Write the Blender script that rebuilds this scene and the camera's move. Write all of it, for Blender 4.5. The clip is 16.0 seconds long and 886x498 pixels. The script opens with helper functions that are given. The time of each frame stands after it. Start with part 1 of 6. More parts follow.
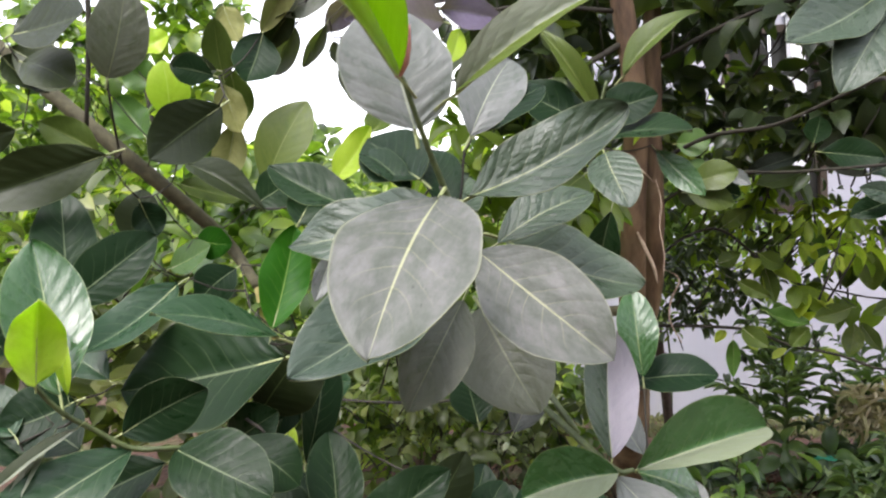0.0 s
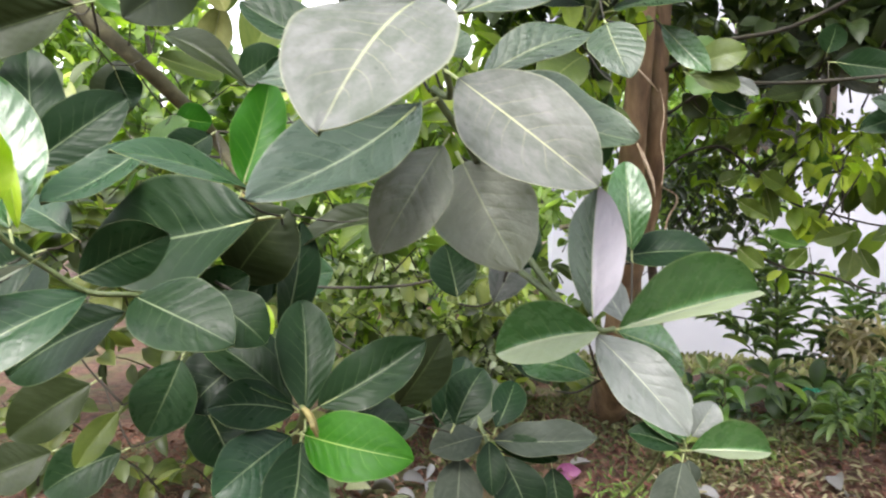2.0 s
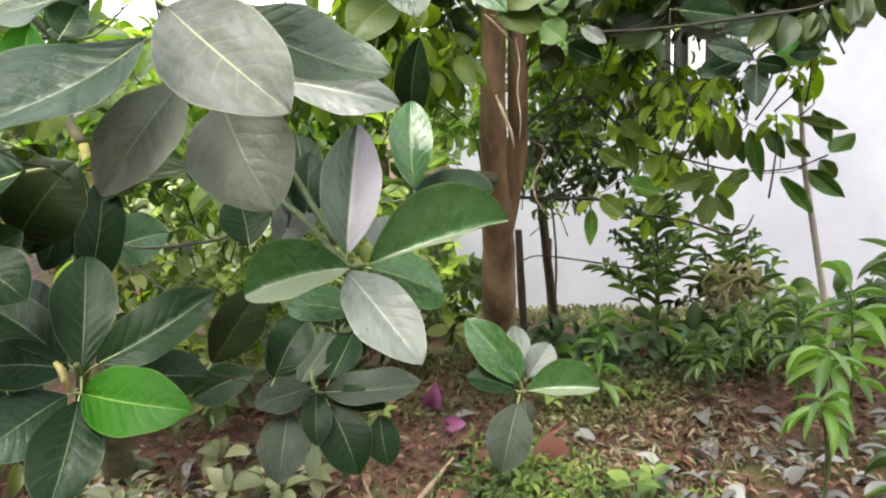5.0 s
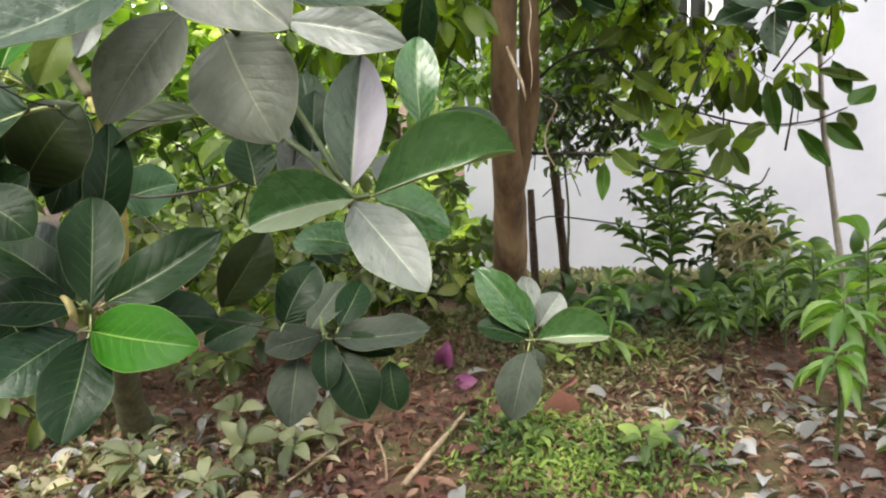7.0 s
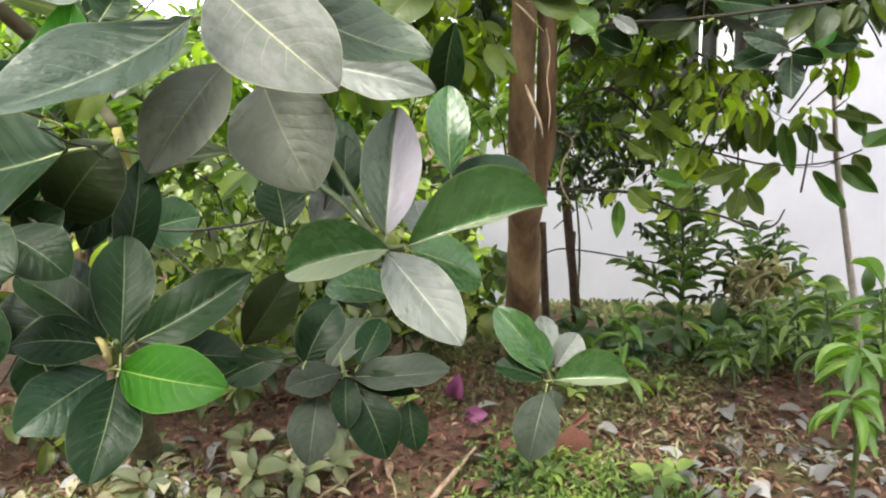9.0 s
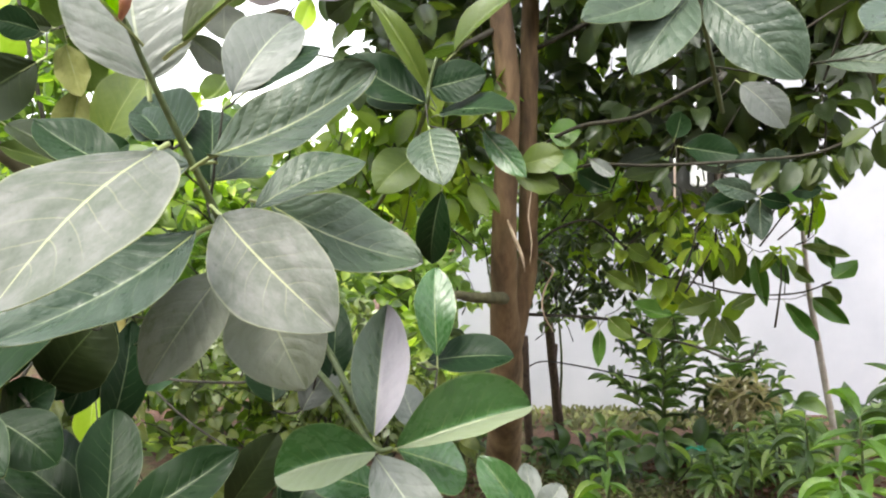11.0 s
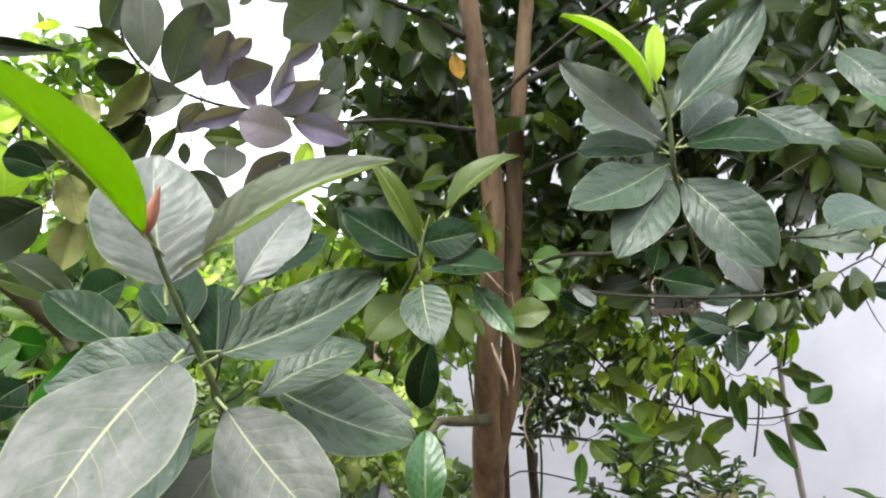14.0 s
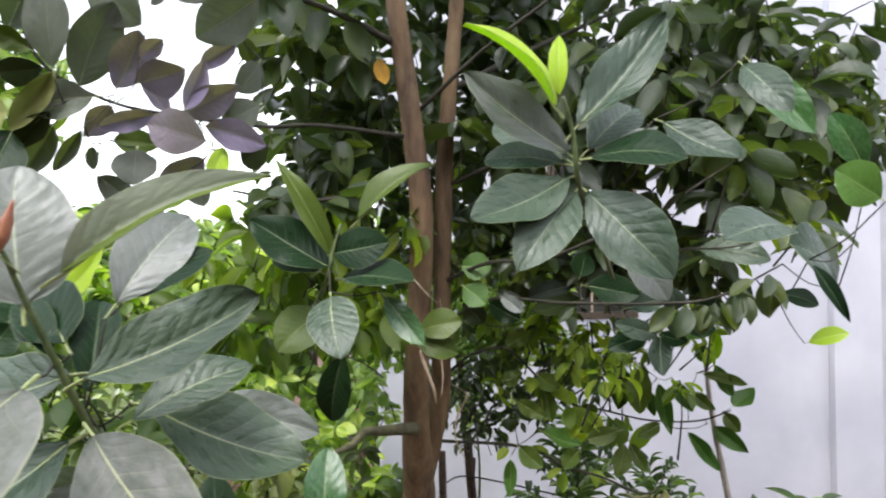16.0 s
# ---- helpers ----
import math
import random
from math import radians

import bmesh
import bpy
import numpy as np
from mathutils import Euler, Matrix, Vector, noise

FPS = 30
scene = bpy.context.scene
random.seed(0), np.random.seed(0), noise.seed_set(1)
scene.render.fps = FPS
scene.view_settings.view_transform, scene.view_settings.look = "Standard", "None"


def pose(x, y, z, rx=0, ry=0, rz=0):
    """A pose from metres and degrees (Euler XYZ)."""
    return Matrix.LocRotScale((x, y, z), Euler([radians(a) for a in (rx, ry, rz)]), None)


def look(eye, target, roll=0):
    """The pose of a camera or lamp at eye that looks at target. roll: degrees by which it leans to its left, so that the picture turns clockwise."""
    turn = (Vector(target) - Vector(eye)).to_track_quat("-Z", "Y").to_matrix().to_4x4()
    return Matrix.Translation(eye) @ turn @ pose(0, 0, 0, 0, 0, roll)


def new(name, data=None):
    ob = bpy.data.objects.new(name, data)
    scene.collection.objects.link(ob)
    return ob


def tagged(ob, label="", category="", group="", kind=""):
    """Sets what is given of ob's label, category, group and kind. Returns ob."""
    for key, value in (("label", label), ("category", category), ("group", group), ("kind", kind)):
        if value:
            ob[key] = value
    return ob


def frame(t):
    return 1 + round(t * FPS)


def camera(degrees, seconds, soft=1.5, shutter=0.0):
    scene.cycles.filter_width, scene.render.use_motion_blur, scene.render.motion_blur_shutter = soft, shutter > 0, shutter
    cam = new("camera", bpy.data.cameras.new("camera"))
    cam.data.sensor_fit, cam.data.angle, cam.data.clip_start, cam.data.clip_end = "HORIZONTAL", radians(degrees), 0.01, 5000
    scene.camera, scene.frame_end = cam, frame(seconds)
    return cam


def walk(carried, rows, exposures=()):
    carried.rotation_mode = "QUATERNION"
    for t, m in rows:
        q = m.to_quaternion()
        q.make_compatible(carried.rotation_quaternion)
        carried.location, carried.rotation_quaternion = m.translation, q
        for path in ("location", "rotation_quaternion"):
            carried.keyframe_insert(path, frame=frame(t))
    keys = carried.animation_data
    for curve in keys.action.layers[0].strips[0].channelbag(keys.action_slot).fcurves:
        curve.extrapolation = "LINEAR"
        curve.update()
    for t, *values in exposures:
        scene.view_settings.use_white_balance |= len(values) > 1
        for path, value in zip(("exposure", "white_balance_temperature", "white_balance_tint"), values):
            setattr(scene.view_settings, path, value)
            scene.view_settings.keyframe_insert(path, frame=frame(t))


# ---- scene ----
cam = camera(64.0, 16.0, 2.1, 0.5)
PATH = [
    (0, (0.033, -0.105, 1.392), (0.022, 1.887, 1.207), -4.7),
    (0.5, (0.017, -0.096, 1.365), (-0.027, 1.891, 1.145), -3.7),
    (1, (0.011, -0.086, 1.332), (-0.054, 1.897, 1.078), -3.2),
    (1.5, (0.021, -0.072, 1.302), (-0.034, 1.904, 0.998), -2.7),
    (2, (0.05, -0.064, 1.274), (0.031, 1.907, 0.931), -2.4),
    (2.5, (0.086, -0.058, 1.262), (0.118, 1.908, 0.897), -2.6),
    (3, (0.126, -0.062, 1.255), (0.222, 1.9, 0.877), -2.7),
    (3.5, (0.164, -0.065, 1.254), (0.313, 1.891, 0.865), -2.8),
    (4, (0.201, -0.066, 1.252), (0.386, 1.885, 0.855), -3.2),
    (6.5, (0.26, -0.071, 1.19), (0.376, 1.858, 0.675), -4.5),
    (7, (0.251, -0.069, 1.187), (0.369, 1.858, 0.664), -4.2),
    (7.5, (0.246, -0.065, 1.184), (0.363, 1.86, 0.654), -4.1),
    (8, (0.238, -0.066, 1.195), (0.358, 1.864, 0.684), -3.6),
    (8.5, (0.23, -0.071, 1.211), (0.348, 1.869, 0.739), -3.0),
    (9, (0.223, -0.069, 1.219), (0.332, 1.876, 0.763), -3.1),
    (9.5, (0.217, -0.072, 1.242), (0.326, 1.88, 0.822), -2.9),
    (10, (0.222, -0.08, 1.294), (0.355, 1.888, 0.963), -2.7),
    (12.5, (0.218, -0.085, 1.404), (0.427, 1.9, 1.276), -1.5),
    (13, (0.203, -0.094, 1.441), (0.415, 1.893, 1.374), -1.0),
    (13.5, (0.198, -0.11, 1.464), (0.423, 1.877, 1.45), -0.5),
    (14, (0.201, -0.115, 1.477), (0.441, 1.871, 1.485), -0.8),
    (14.5, (0.191, -0.127, 1.494), (0.448, 1.856, 1.538), -0.1),
    (15, (0.2, -0.124, 1.496), (0.469, 1.858, 1.537), -0.7),
    (15.5, (0.229, -0.113, 1.494), (0.542, 1.862, 1.517), -0.5),
    (16, (0.273, -0.107, 1.491), (0.648, 1.858, 1.502), -0.8),
]
walk(cam, [(t, look(eye, target, roll)) for t, eye, target, roll in PATH], [(0, 1.60, 6400, 18), (1.0, 1.73, 6450, 18), (1.6, 1.97, 6480, 15), (2.5, 2.14, 6550, 11), (4.0, 2.06, 6700, 8), (7.0, 1.88, 6850, 7), (10.0, 2.02, 6800, 7), (12.5, 2.02, 6600, 7), (13.8, 1.87, 6450, 8), (14.5, 1.69, 6400, 10), (16.0, 1.54, 6350, 12)])

# ---- light ----
world = bpy.data.worlds.new("overcast_sky")
scene.world = world
world.use_nodes = True
wn = world.node_tree.nodes
wl = world.node_tree.links
sky = wn.new("ShaderNodeTexSky")
sky.sky_type = "NISHITA"
sky.sun_disc = False
sky.sun_elevation = radians(61)
sky.sun_rotation = radians(-149)
sky.air_density = 1.0
sky.dust_density = 1.5
soft_sky = wn.new("ShaderNodeHueSaturation")
soft_sky.inputs["Saturation"].default_value = 0.24
soft_sky.inputs["Value"].default_value = 1.5
wl.new(sky.outputs[0], soft_sky.inputs["Color"])
wl.new(soft_sky.outputs[0], wn["Background"].inputs[0])
wn["Background"].inputs[1].default_value = 0.15
sun = new("sun", bpy.data.lights.new("sun", "SUN"))
sun.data.energy = 1.05
sun.data.angle = radians(25)
sun.data.color = (1.0, 0.96, 0.9)
sun.matrix_basis = look((-1.6, -1.9, 5.6), (0, 0, 0))


# ---- materials ----
def nodes_of(name):
    m = bpy.data.materials.new(name)
    m.use_nodes = True
    nt = m.node_tree
    return m, nt, nt.nodes["Principled BSDF"], nt.nodes["Material Output"]


def math_node(nt, op, a, b=None, c=None):
    n = nt.nodes.new("ShaderNodeMath")
    n.operation = op
    for i, v in enumerate((a, b, c)):
        if v is None:
            continue
        if isinstance(v, (int, float)):
            n.inputs[i].default_value = v
        else:
            nt.links.new(v, n.inputs[i])
    return n.outputs[0]


def mix_node(nt, fac, a, b, blend="MIX"):
    n = nt.nodes.new("ShaderNodeMix")
    n.data_type, n.blend_type = "RGBA", blend
    for sock, v in ((n.inputs[0], fac), (n.inputs[6], a), (n.inputs[7], b)):
        if isinstance(v, (int, float)):
            sock.default_value = v
        elif isinstance(v, tuple):
            sock.default_value = (*v, 1)
        else:
            nt.links.new(v, sock)
    return n.outputs[2]


def noise_node(nt, coord, scale, detail=3.0, rough=0.55):
    n = nt.nodes.new("ShaderNodeTexNoise")
    n.inputs["Scale"].default_value, n.inputs["Detail"].default_value, n.inputs["Roughness"].default_value = scale, detail, rough
    if coord is not None:
        nt.links.new(coord, n.inputs["Vector"])
    return n.outputs["Fac"]


def ramp_node(nt, fac, stops):
    n = nt.nodes.new("ShaderNodeValToRGB")
    while len(n.color_ramp.elements) < len(stops):
        n.color_ramp.elements.new(0.5)
    for e, (p, c) in zip(n.color_ramp.elements, stops):
        e.position, e.color = p, (*c, 1)
    nt.links.new(fac, n.inputs[0])
    return n.outputs[0]


def remap(nt, v, a, b, lo=0.0, hi=1.0):
    n = nt.nodes.new("ShaderNodeMapRange")
    nt.links.new(v, n.inputs[0])
    for i, k in zip((1, 2, 3, 4), (a, b, lo, hi)):
        n.inputs[i].default_value = k
    return n.outputs[0]


def bump_node(nt, height, strength, distance=0.01):
    n = nt.nodes.new("ShaderNodeBump")
    n.inputs["Strength"].default_value, n.inputs["Distance"].default_value = strength, distance
    nt.links.new(height, n.inputs["Height"])
    return n.outputs[0]


def leaf_material(name, dark, light, vein, rough, glow, dust_sheen=0.0, bumpy=0.42, shine=0.5, per="object", film=(0.26, 0.285, 0.255), even=0.0):
    """A leaf blade: midrib and side veins from its own coordinates, mottling, dusty patches tinted with sky sheen,
    painted dark reflections, and light let through.
    """
    m, nt, bsdf, out = nodes_of(name)
    tc = nt.nodes.new("ShaderNodeTexCoord")
    sep = nt.nodes.new("ShaderNodeSeparateXYZ")
    nt.links.new(tc.outputs["UV"], sep.inputs[0])
    u, v = sep.outputs[0], sep.outputs[1]
    info = nt.nodes.new("ShaderNodeObjectInfo" if per == "object" else "ShaderNodeNewGeometry")
    rnd = info.outputs["Random" if per == "object" else "Random Per Island"]
    au = math_node(nt, "ABSOLUTE", math_node(nt, "MULTIPLY_ADD", u, 2.0, -1.0))
    wob = noise_node(nt, tc.outputs["UV"], 3.0, 0.0)
    s = math_node(nt, "ADD", math_node(nt, "MULTIPLY", v, 8.5), math_node(nt, "MULTIPLY", au, -2.1))
    s = math_node(nt, "ADD", s, math_node(nt, "MULTIPLY", wob, 0.8))
    f = math_node(nt, "ABSOLUTE", math_node(nt, "MULTIPLY_ADD", math_node(nt, "FRACT", s), 2.0, -1.0))
    side = math_node(nt, "MULTIPLY", remap(nt, f, 0.90, 1.0), remap(nt, au, 0.05, 0.85, 0.8, 0.0))
    rib = remap(nt, math_node(nt, "ADD", au, math_node(nt, "MULTIPLY", v, 0.022)), 0.018, 0.040, 1.0, 0.0)
    edge = remap(nt, au, 0.955, 0.985)
    keep = remap(nt, v, 0.72, 0.97, 1.0, 0.0)
    side = math_node(nt, "MULTIPLY", side, keep)
    veins = math_node(nt, "MINIMUM", math_node(nt, "ADD", math_node(nt, "ADD", math_node(nt, "MULTIPLY", side, 0.36), math_node(nt, "MULTIPLY", rib, 0.8)), math_node(nt, "MULTIPLY", edge, 0.28)), 1.0)
    mott = noise_node(nt, tc.outputs["Object"], 9.0, 4.0)
    fine = noise_node(nt, tc.outputs["Object"], 60.0, 3.0)
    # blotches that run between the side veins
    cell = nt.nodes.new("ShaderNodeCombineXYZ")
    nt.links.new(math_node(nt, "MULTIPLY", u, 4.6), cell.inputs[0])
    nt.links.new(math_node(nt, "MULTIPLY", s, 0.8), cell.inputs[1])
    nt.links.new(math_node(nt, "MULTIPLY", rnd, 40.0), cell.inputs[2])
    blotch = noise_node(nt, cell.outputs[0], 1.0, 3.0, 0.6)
    wide = nt.nodes.new("ShaderNodeCombineXYZ")
    nt.links.new(math_node(nt, "MULTIPLY", u, 1.4), wide.inputs[0])
    nt.links.new(math_node(nt, "MULTIPLY", v, 2.2), wide.inputs[1])
    nt.links.new(math_node(nt, "MULTIPLY", rnd, 70.0), wide.inputs[2])
    patch = noise_node(nt, wide.outputs[0], 1.0, 2.0)
    blend = math_node(nt, "ADD", math_node(nt, "MULTIPLY", mott, 0.4), math_node(nt, "ADD", math_node(nt, "MULTIPLY", rnd, 0.6), math_node(nt, "MULTIPLY", patch, 0.5)))
    col = mix_node(nt, remap(nt, blend, 0.35, 1.15), dark, light)
    # Dark patches painted in for dents that mirror dark surroundings.
    dark_reflect = math_node(nt, "MULTIPLY", remap(nt, blotch, 0.47, 0.60), remap(nt, patch, 0.38, 0.56))
    # Dusty film; its grey also paints the sky's sheen on the blade.
    if dust_sheen:
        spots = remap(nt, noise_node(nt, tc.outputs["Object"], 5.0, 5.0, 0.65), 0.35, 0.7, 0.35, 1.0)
        spots = math_node(nt, "MULTIPLY", math_node(nt, "MULTIPLY", spots, dust_sheen), remap(nt, dark_reflect, 0.0, 1.0, 1.0, 0.35 + 0.5 * even))
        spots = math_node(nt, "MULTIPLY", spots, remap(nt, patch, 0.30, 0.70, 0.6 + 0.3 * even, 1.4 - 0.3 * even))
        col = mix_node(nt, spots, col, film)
    col = mix_node(nt, math_node(nt, "MULTIPLY", dark_reflect, 0.38 - 0.3 * even), col, dark)
    col = mix_node(nt, math_node(nt, "MULTIPLY", veins, 0.8), col, vein)
    specks = remap(nt, noise_node(nt, tc.outputs["Object"], 22.0, 2.0), 0.70, 0.76, 0.0, 0.35)
    col = mix_node(nt, specks, col, tuple(0.5 * k for k in dark))
    nt.links.new(col, bsdf.inputs["Base Color"])
    ro = math_node(nt, "ADD", remap(nt, mott, 0.3, 0.7, rough - 0.05, rough + 0.08), math_node(nt, "MULTIPLY", fine, 0.08))
    ro = math_node(nt, "ADD", ro, math_node(nt, "MULTIPLY", dark_reflect, -0.12))
    nt.links.new(ro, bsdf.inputs["Roughness"])
    bsdf.inputs["Specular IOR Level"].default_value = shine
    height = math_node(nt, "ADD", math_node(nt, "MULTIPLY", math_node(nt, "MULTIPLY", math_node(nt, "MULTIPLY", f, f), keep), -0.28), math_node(nt, "MULTIPLY", mott, 0.5))
    height = math_node(nt, "ADD", height, math_node(nt, "MULTIPLY", blotch, 1.1))
    height = math_node(nt, "ADD", height, math_node(nt, "MULTIPLY", fine, 0.12))
    nor = bump_node(nt, height, bumpy * 0.6, 0.005)
    nt.links.new(nor, bsdf.inputs["Normal"])
    tr = nt.nodes.new("ShaderNodeBsdfTranslucent")
    tcol = mix_node(nt, 1.0, col, (1.7, 2.0, 0.7), "MULTIPLY")
    nt.links.new(tcol, tr.inputs[0])
    mx = nt.nodes.new("ShaderNodeMixShader")
    mx.inputs[0].default_value = glow
    nt.links.new(bsdf.outputs[0], mx.inputs[1])
    nt.links.new(tr.outputs[0], mx.inputs[2])
    nt.links.new(mx.outputs[0], out.inputs[0])
    return m


MAT = {}
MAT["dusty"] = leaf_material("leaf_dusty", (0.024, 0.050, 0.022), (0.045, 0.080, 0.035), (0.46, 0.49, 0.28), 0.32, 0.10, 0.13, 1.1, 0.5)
# Lilac film colour carries sky sheen as well as grime.
MAT["silver"] = leaf_material("leaf_silver_sheen", (0.024, 0.044, 0.018), (0.048, 0.074, 0.030), (0.50, 0.52, 0.29), 0.50, 0.14, 0.50, 0.45, 0.26, film=(0.36, 0.342, 0.352), even=1.0)
# Lilac and olive greys: light from the sky behind is put into the colour.
MAT["smoke"] = leaf_material("leaf_smoke_backlit", (0.19, 0.155, 0.26), (0.33, 0.275, 0.45), (0.38, 0.35, 0.38), 0.5, 0.55, 0.05, 0.7, 0.25)
MAT["mauve"] = leaf_material("leaf_mauve_backlit", (0.31, 0.26, 0.35), (0.43, 0.37, 0.48), (0.42, 0.40, 0.40), 0.5, 0.45, 0.05, 0.7, 0.25)
MAT["dusk"] = leaf_material("leaf_dusk_backlit", (0.10, 0.11, 0.10), (0.18, 0.188, 0.165), (0.27, 0.28, 0.22), 0.5, 0.55, 0.05, 0.5, 0.25)
MAT["narrow"] = leaf_material("leaf_narrow", (0.20, 0.23, 0.165), (0.28, 0.31, 0.23), (0.42, 0.48, 0.22), 0.42, 0.06, 0.15, 0.4, 0.35)
MAT["slate"] = leaf_material("leaf_slate", (0.026, 0.050, 0.030), (0.052, 0.080, 0.048), (0.30, 0.35, 0.22), 0.30, 0.10, 0.08, 0.9, 0.32)
MAT["dull"] = leaf_material("leaf_dull", (0.024, 0.036, 0.022), (0.046, 0.060, 0.038), (0.22, 0.25, 0.16), 0.52, 0.10, 0.08, 0.40, 0.25)
# Leathery dark green, lowered further for the shade under the crown.
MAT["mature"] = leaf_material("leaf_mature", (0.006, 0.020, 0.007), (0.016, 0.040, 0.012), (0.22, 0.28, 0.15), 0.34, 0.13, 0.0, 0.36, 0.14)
MAT["deep"] = leaf_material("leaf_deep", (0.010, 0.038, 0.014), (0.028, 0.074, 0.024), (0.27, 0.34, 0.18), 0.30, 0.13, 0.02, 0.38, 0.25)
MAT["glossy"] = leaf_material("leaf_glossy", (0.022, 0.085, 0.018), (0.056, 0.14, 0.034), (0.45, 0.52, 0.24), 0.24, 0.17, 0.03, 0.4, 0.6)
MAT["pale"] = leaf_material("leaf_pale_sheen", (0.072, 0.09, 0.068), (0.11, 0.13, 0.10), (0.42, 0.46, 0.32), 0.36, 0.13, 0.26, 0.45, 0.5, film=(0.35, 0.335, 0.36))
MAT["fresh"] = leaf_material("leaf_fresh", (0.012, 0.088, 0.002), (0.028, 0.135, 0.003), (0.32, 0.46, 0.12), 0.40, 0.27, 0.0, 0.25, 0.16)
MAT["fresh2"] = leaf_material("leaf_green", (0.055, 0.13, 0.02), (0.10, 0.20, 0.035), (0.3, 0.38, 0.14), 0.36, 0.32, 0.0, 0.3, 0.35)
MAT["young"] = leaf_material("leaf_young", (0.32, 0.43, 0.025), (0.47, 0.56, 0.07), (0.58, 0.62, 0.25), 0.38, 0.42, 0.0, 0.35, 0.45)
MAT["olive"] = leaf_material("leaf_olive", (0.072, 0.118, 0.015), (0.14, 0.19, 0.03), (0.28, 0.33, 0.10), 0.40, 0.40, 0.0, 0.3, 0.4)
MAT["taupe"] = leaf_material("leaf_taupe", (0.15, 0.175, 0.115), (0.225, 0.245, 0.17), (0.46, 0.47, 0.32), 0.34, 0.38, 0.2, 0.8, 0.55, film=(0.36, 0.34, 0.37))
MAT["amber"] = leaf_material("leaf_amber", (0.34, 0.17, 0.02), (0.50, 0.30, 0.04), (0.5, 0.35, 0.1), 0.5, 0.4, 0.0, 0.4, 0.3)
# Olive leaf with the shade of the upper branches put into its colour.
MAT["drab"] = leaf_material("leaf_drab_shaded", (0.014, 0.024, 0.007), (0.034, 0.050, 0.012), (0.10, 0.13, 0.05), 0.42, 0.22, 0.0, 0.3, 0.25)
MAT["withered"] = leaf_material("leaf_withered", (0.14, 0.165, 0.04), (0.29, 0.29, 0.095), (0.38, 0.36, 0.16), 0.6, 0.35, 0.1, 0.6, 0.2)
# Underside colour that also paints sky sheen on the near half of folded leaves.
UNDER_SHEEN = leaf_material("leaf_underside_and_sheen", (0.19, 0.235, 0.13), (0.28, 0.32, 0.20), (0.5, 0.52, 0.32), 0.40, 0.22, 0.3, 0.5, 0.5)
# Lilac-white sheen painted on one half of a blade.
SHEEN_HALF = leaf_material("leaf_sheen_half", (0.28, 0.26, 0.30), (0.42, 0.39, 0.44), (0.5, 0.5, 0.42), 0.40, 0.15, 0.2, 0.4, 0.5, film=(0.45, 0.42, 0.48))
# Underside green, darkened for undersides that hang in shade.
UNDER = leaf_material("leaf_underside", (0.050, 0.082, 0.026), (0.090, 0.125, 0.045), (0.26, 0.31, 0.15), 0.48, 0.2, 0.03, 0.6, 0.3)


def plain_material(name, a, b, rough, scale=8.0, bump=0.3, fine=60.0):
    m, nt, bsdf, out = nodes_of(name)
    tc = nt.nodes.new("ShaderNodeTexCoord")
    n1, n2 = noise_node(nt, tc.outputs["Object"], scale, 5.0, 0.6), noise_node(nt, tc.outputs["Object"], fine, 4.0, 0.6)
    k = math_node(nt, "ADD", math_node(nt, "MULTIPLY", n1, 0.65), math_node(nt, "MULTIPLY", n2, 0.35))
    nt.links.new(mix_node(nt, remap(nt, k, 0.35, 0.65), a, b), bsdf.inputs["Base Color"])
    bsdf.inputs["Roughness"].default_value = rough
    nt.links.new(bump_node(nt, k, bump, 0.01), bsdf.inputs["Normal"])
    return m


STEM = plain_material("green_stem", (0.050, 0.072, 0.022), (0.115, 0.150, 0.050), 0.5, 30)
PETIOLE = plain_material("petiole", (0.30, 0.36, 0.14), (0.42, 0.46, 0.20), 0.5, 30)
TWIG = plain_material("twig_bark", (0.016, 0.014, 0.009), (0.045, 0.039, 0.024), 0.8, 25)
YELLOWSTEM = plain_material("yellow_stem", (0.26, 0.22, 0.06), (0.46, 0.40, 0.13), 0.6, 25)
OCHREBUD = plain_material("ochre_bud", (0.12, 0.10, 0.028), (0.22, 0.185, 0.06), 0.6, 60)
STIPULE = plain_material("red_stipule", (0.24, 0.08, 0.05), (0.36, 0.15, 0.09), 0.45, 40)


def bark_material():
    m, nt, bsdf, out = nodes_of("brown_bark")
    tc = nt.nodes.new("ShaderNodeTexCoord")
    mp = nt.nodes.new("ShaderNodeMapping")
    mp.inputs["Scale"].default_value = (1, 1, 0.25)
    nt.links.new(tc.outputs["Object"], mp.inputs[0])
    n1 = noise_node(nt, mp.outputs[0], 14.0, 6.0, 0.62)
    n2 = noise_node(nt, tc.outputs["Object"], 4.0, 4.0)
    n3 = noise_node(nt, mp.outputs[0], 90.0, 4.0)
    col = ramp_node(nt, n1, [(0.30, (0.050, 0.028, 0.016)), (0.55, (0.195, 0.123, 0.066)), (0.75, (0.31, 0.22, 0.125))])
    col = mix_node(nt, remap(nt, n2, 0.58, 0.72, 0.0, 0.6), col, (0.23, 0.17, 0.10))
    nt.links.new(col, bsdf.inputs["Base Color"])
    bsdf.inputs["Roughness"].default_value = 0.85
    h = math_node(nt, "ADD", n1, math_node(nt, "MULTIPLY", n3, 0.4))
    nt.links.new(bump_node(nt, h, 0.7, 0.012), bsdf.inputs["Normal"])
    return m


BARK = bark_material()


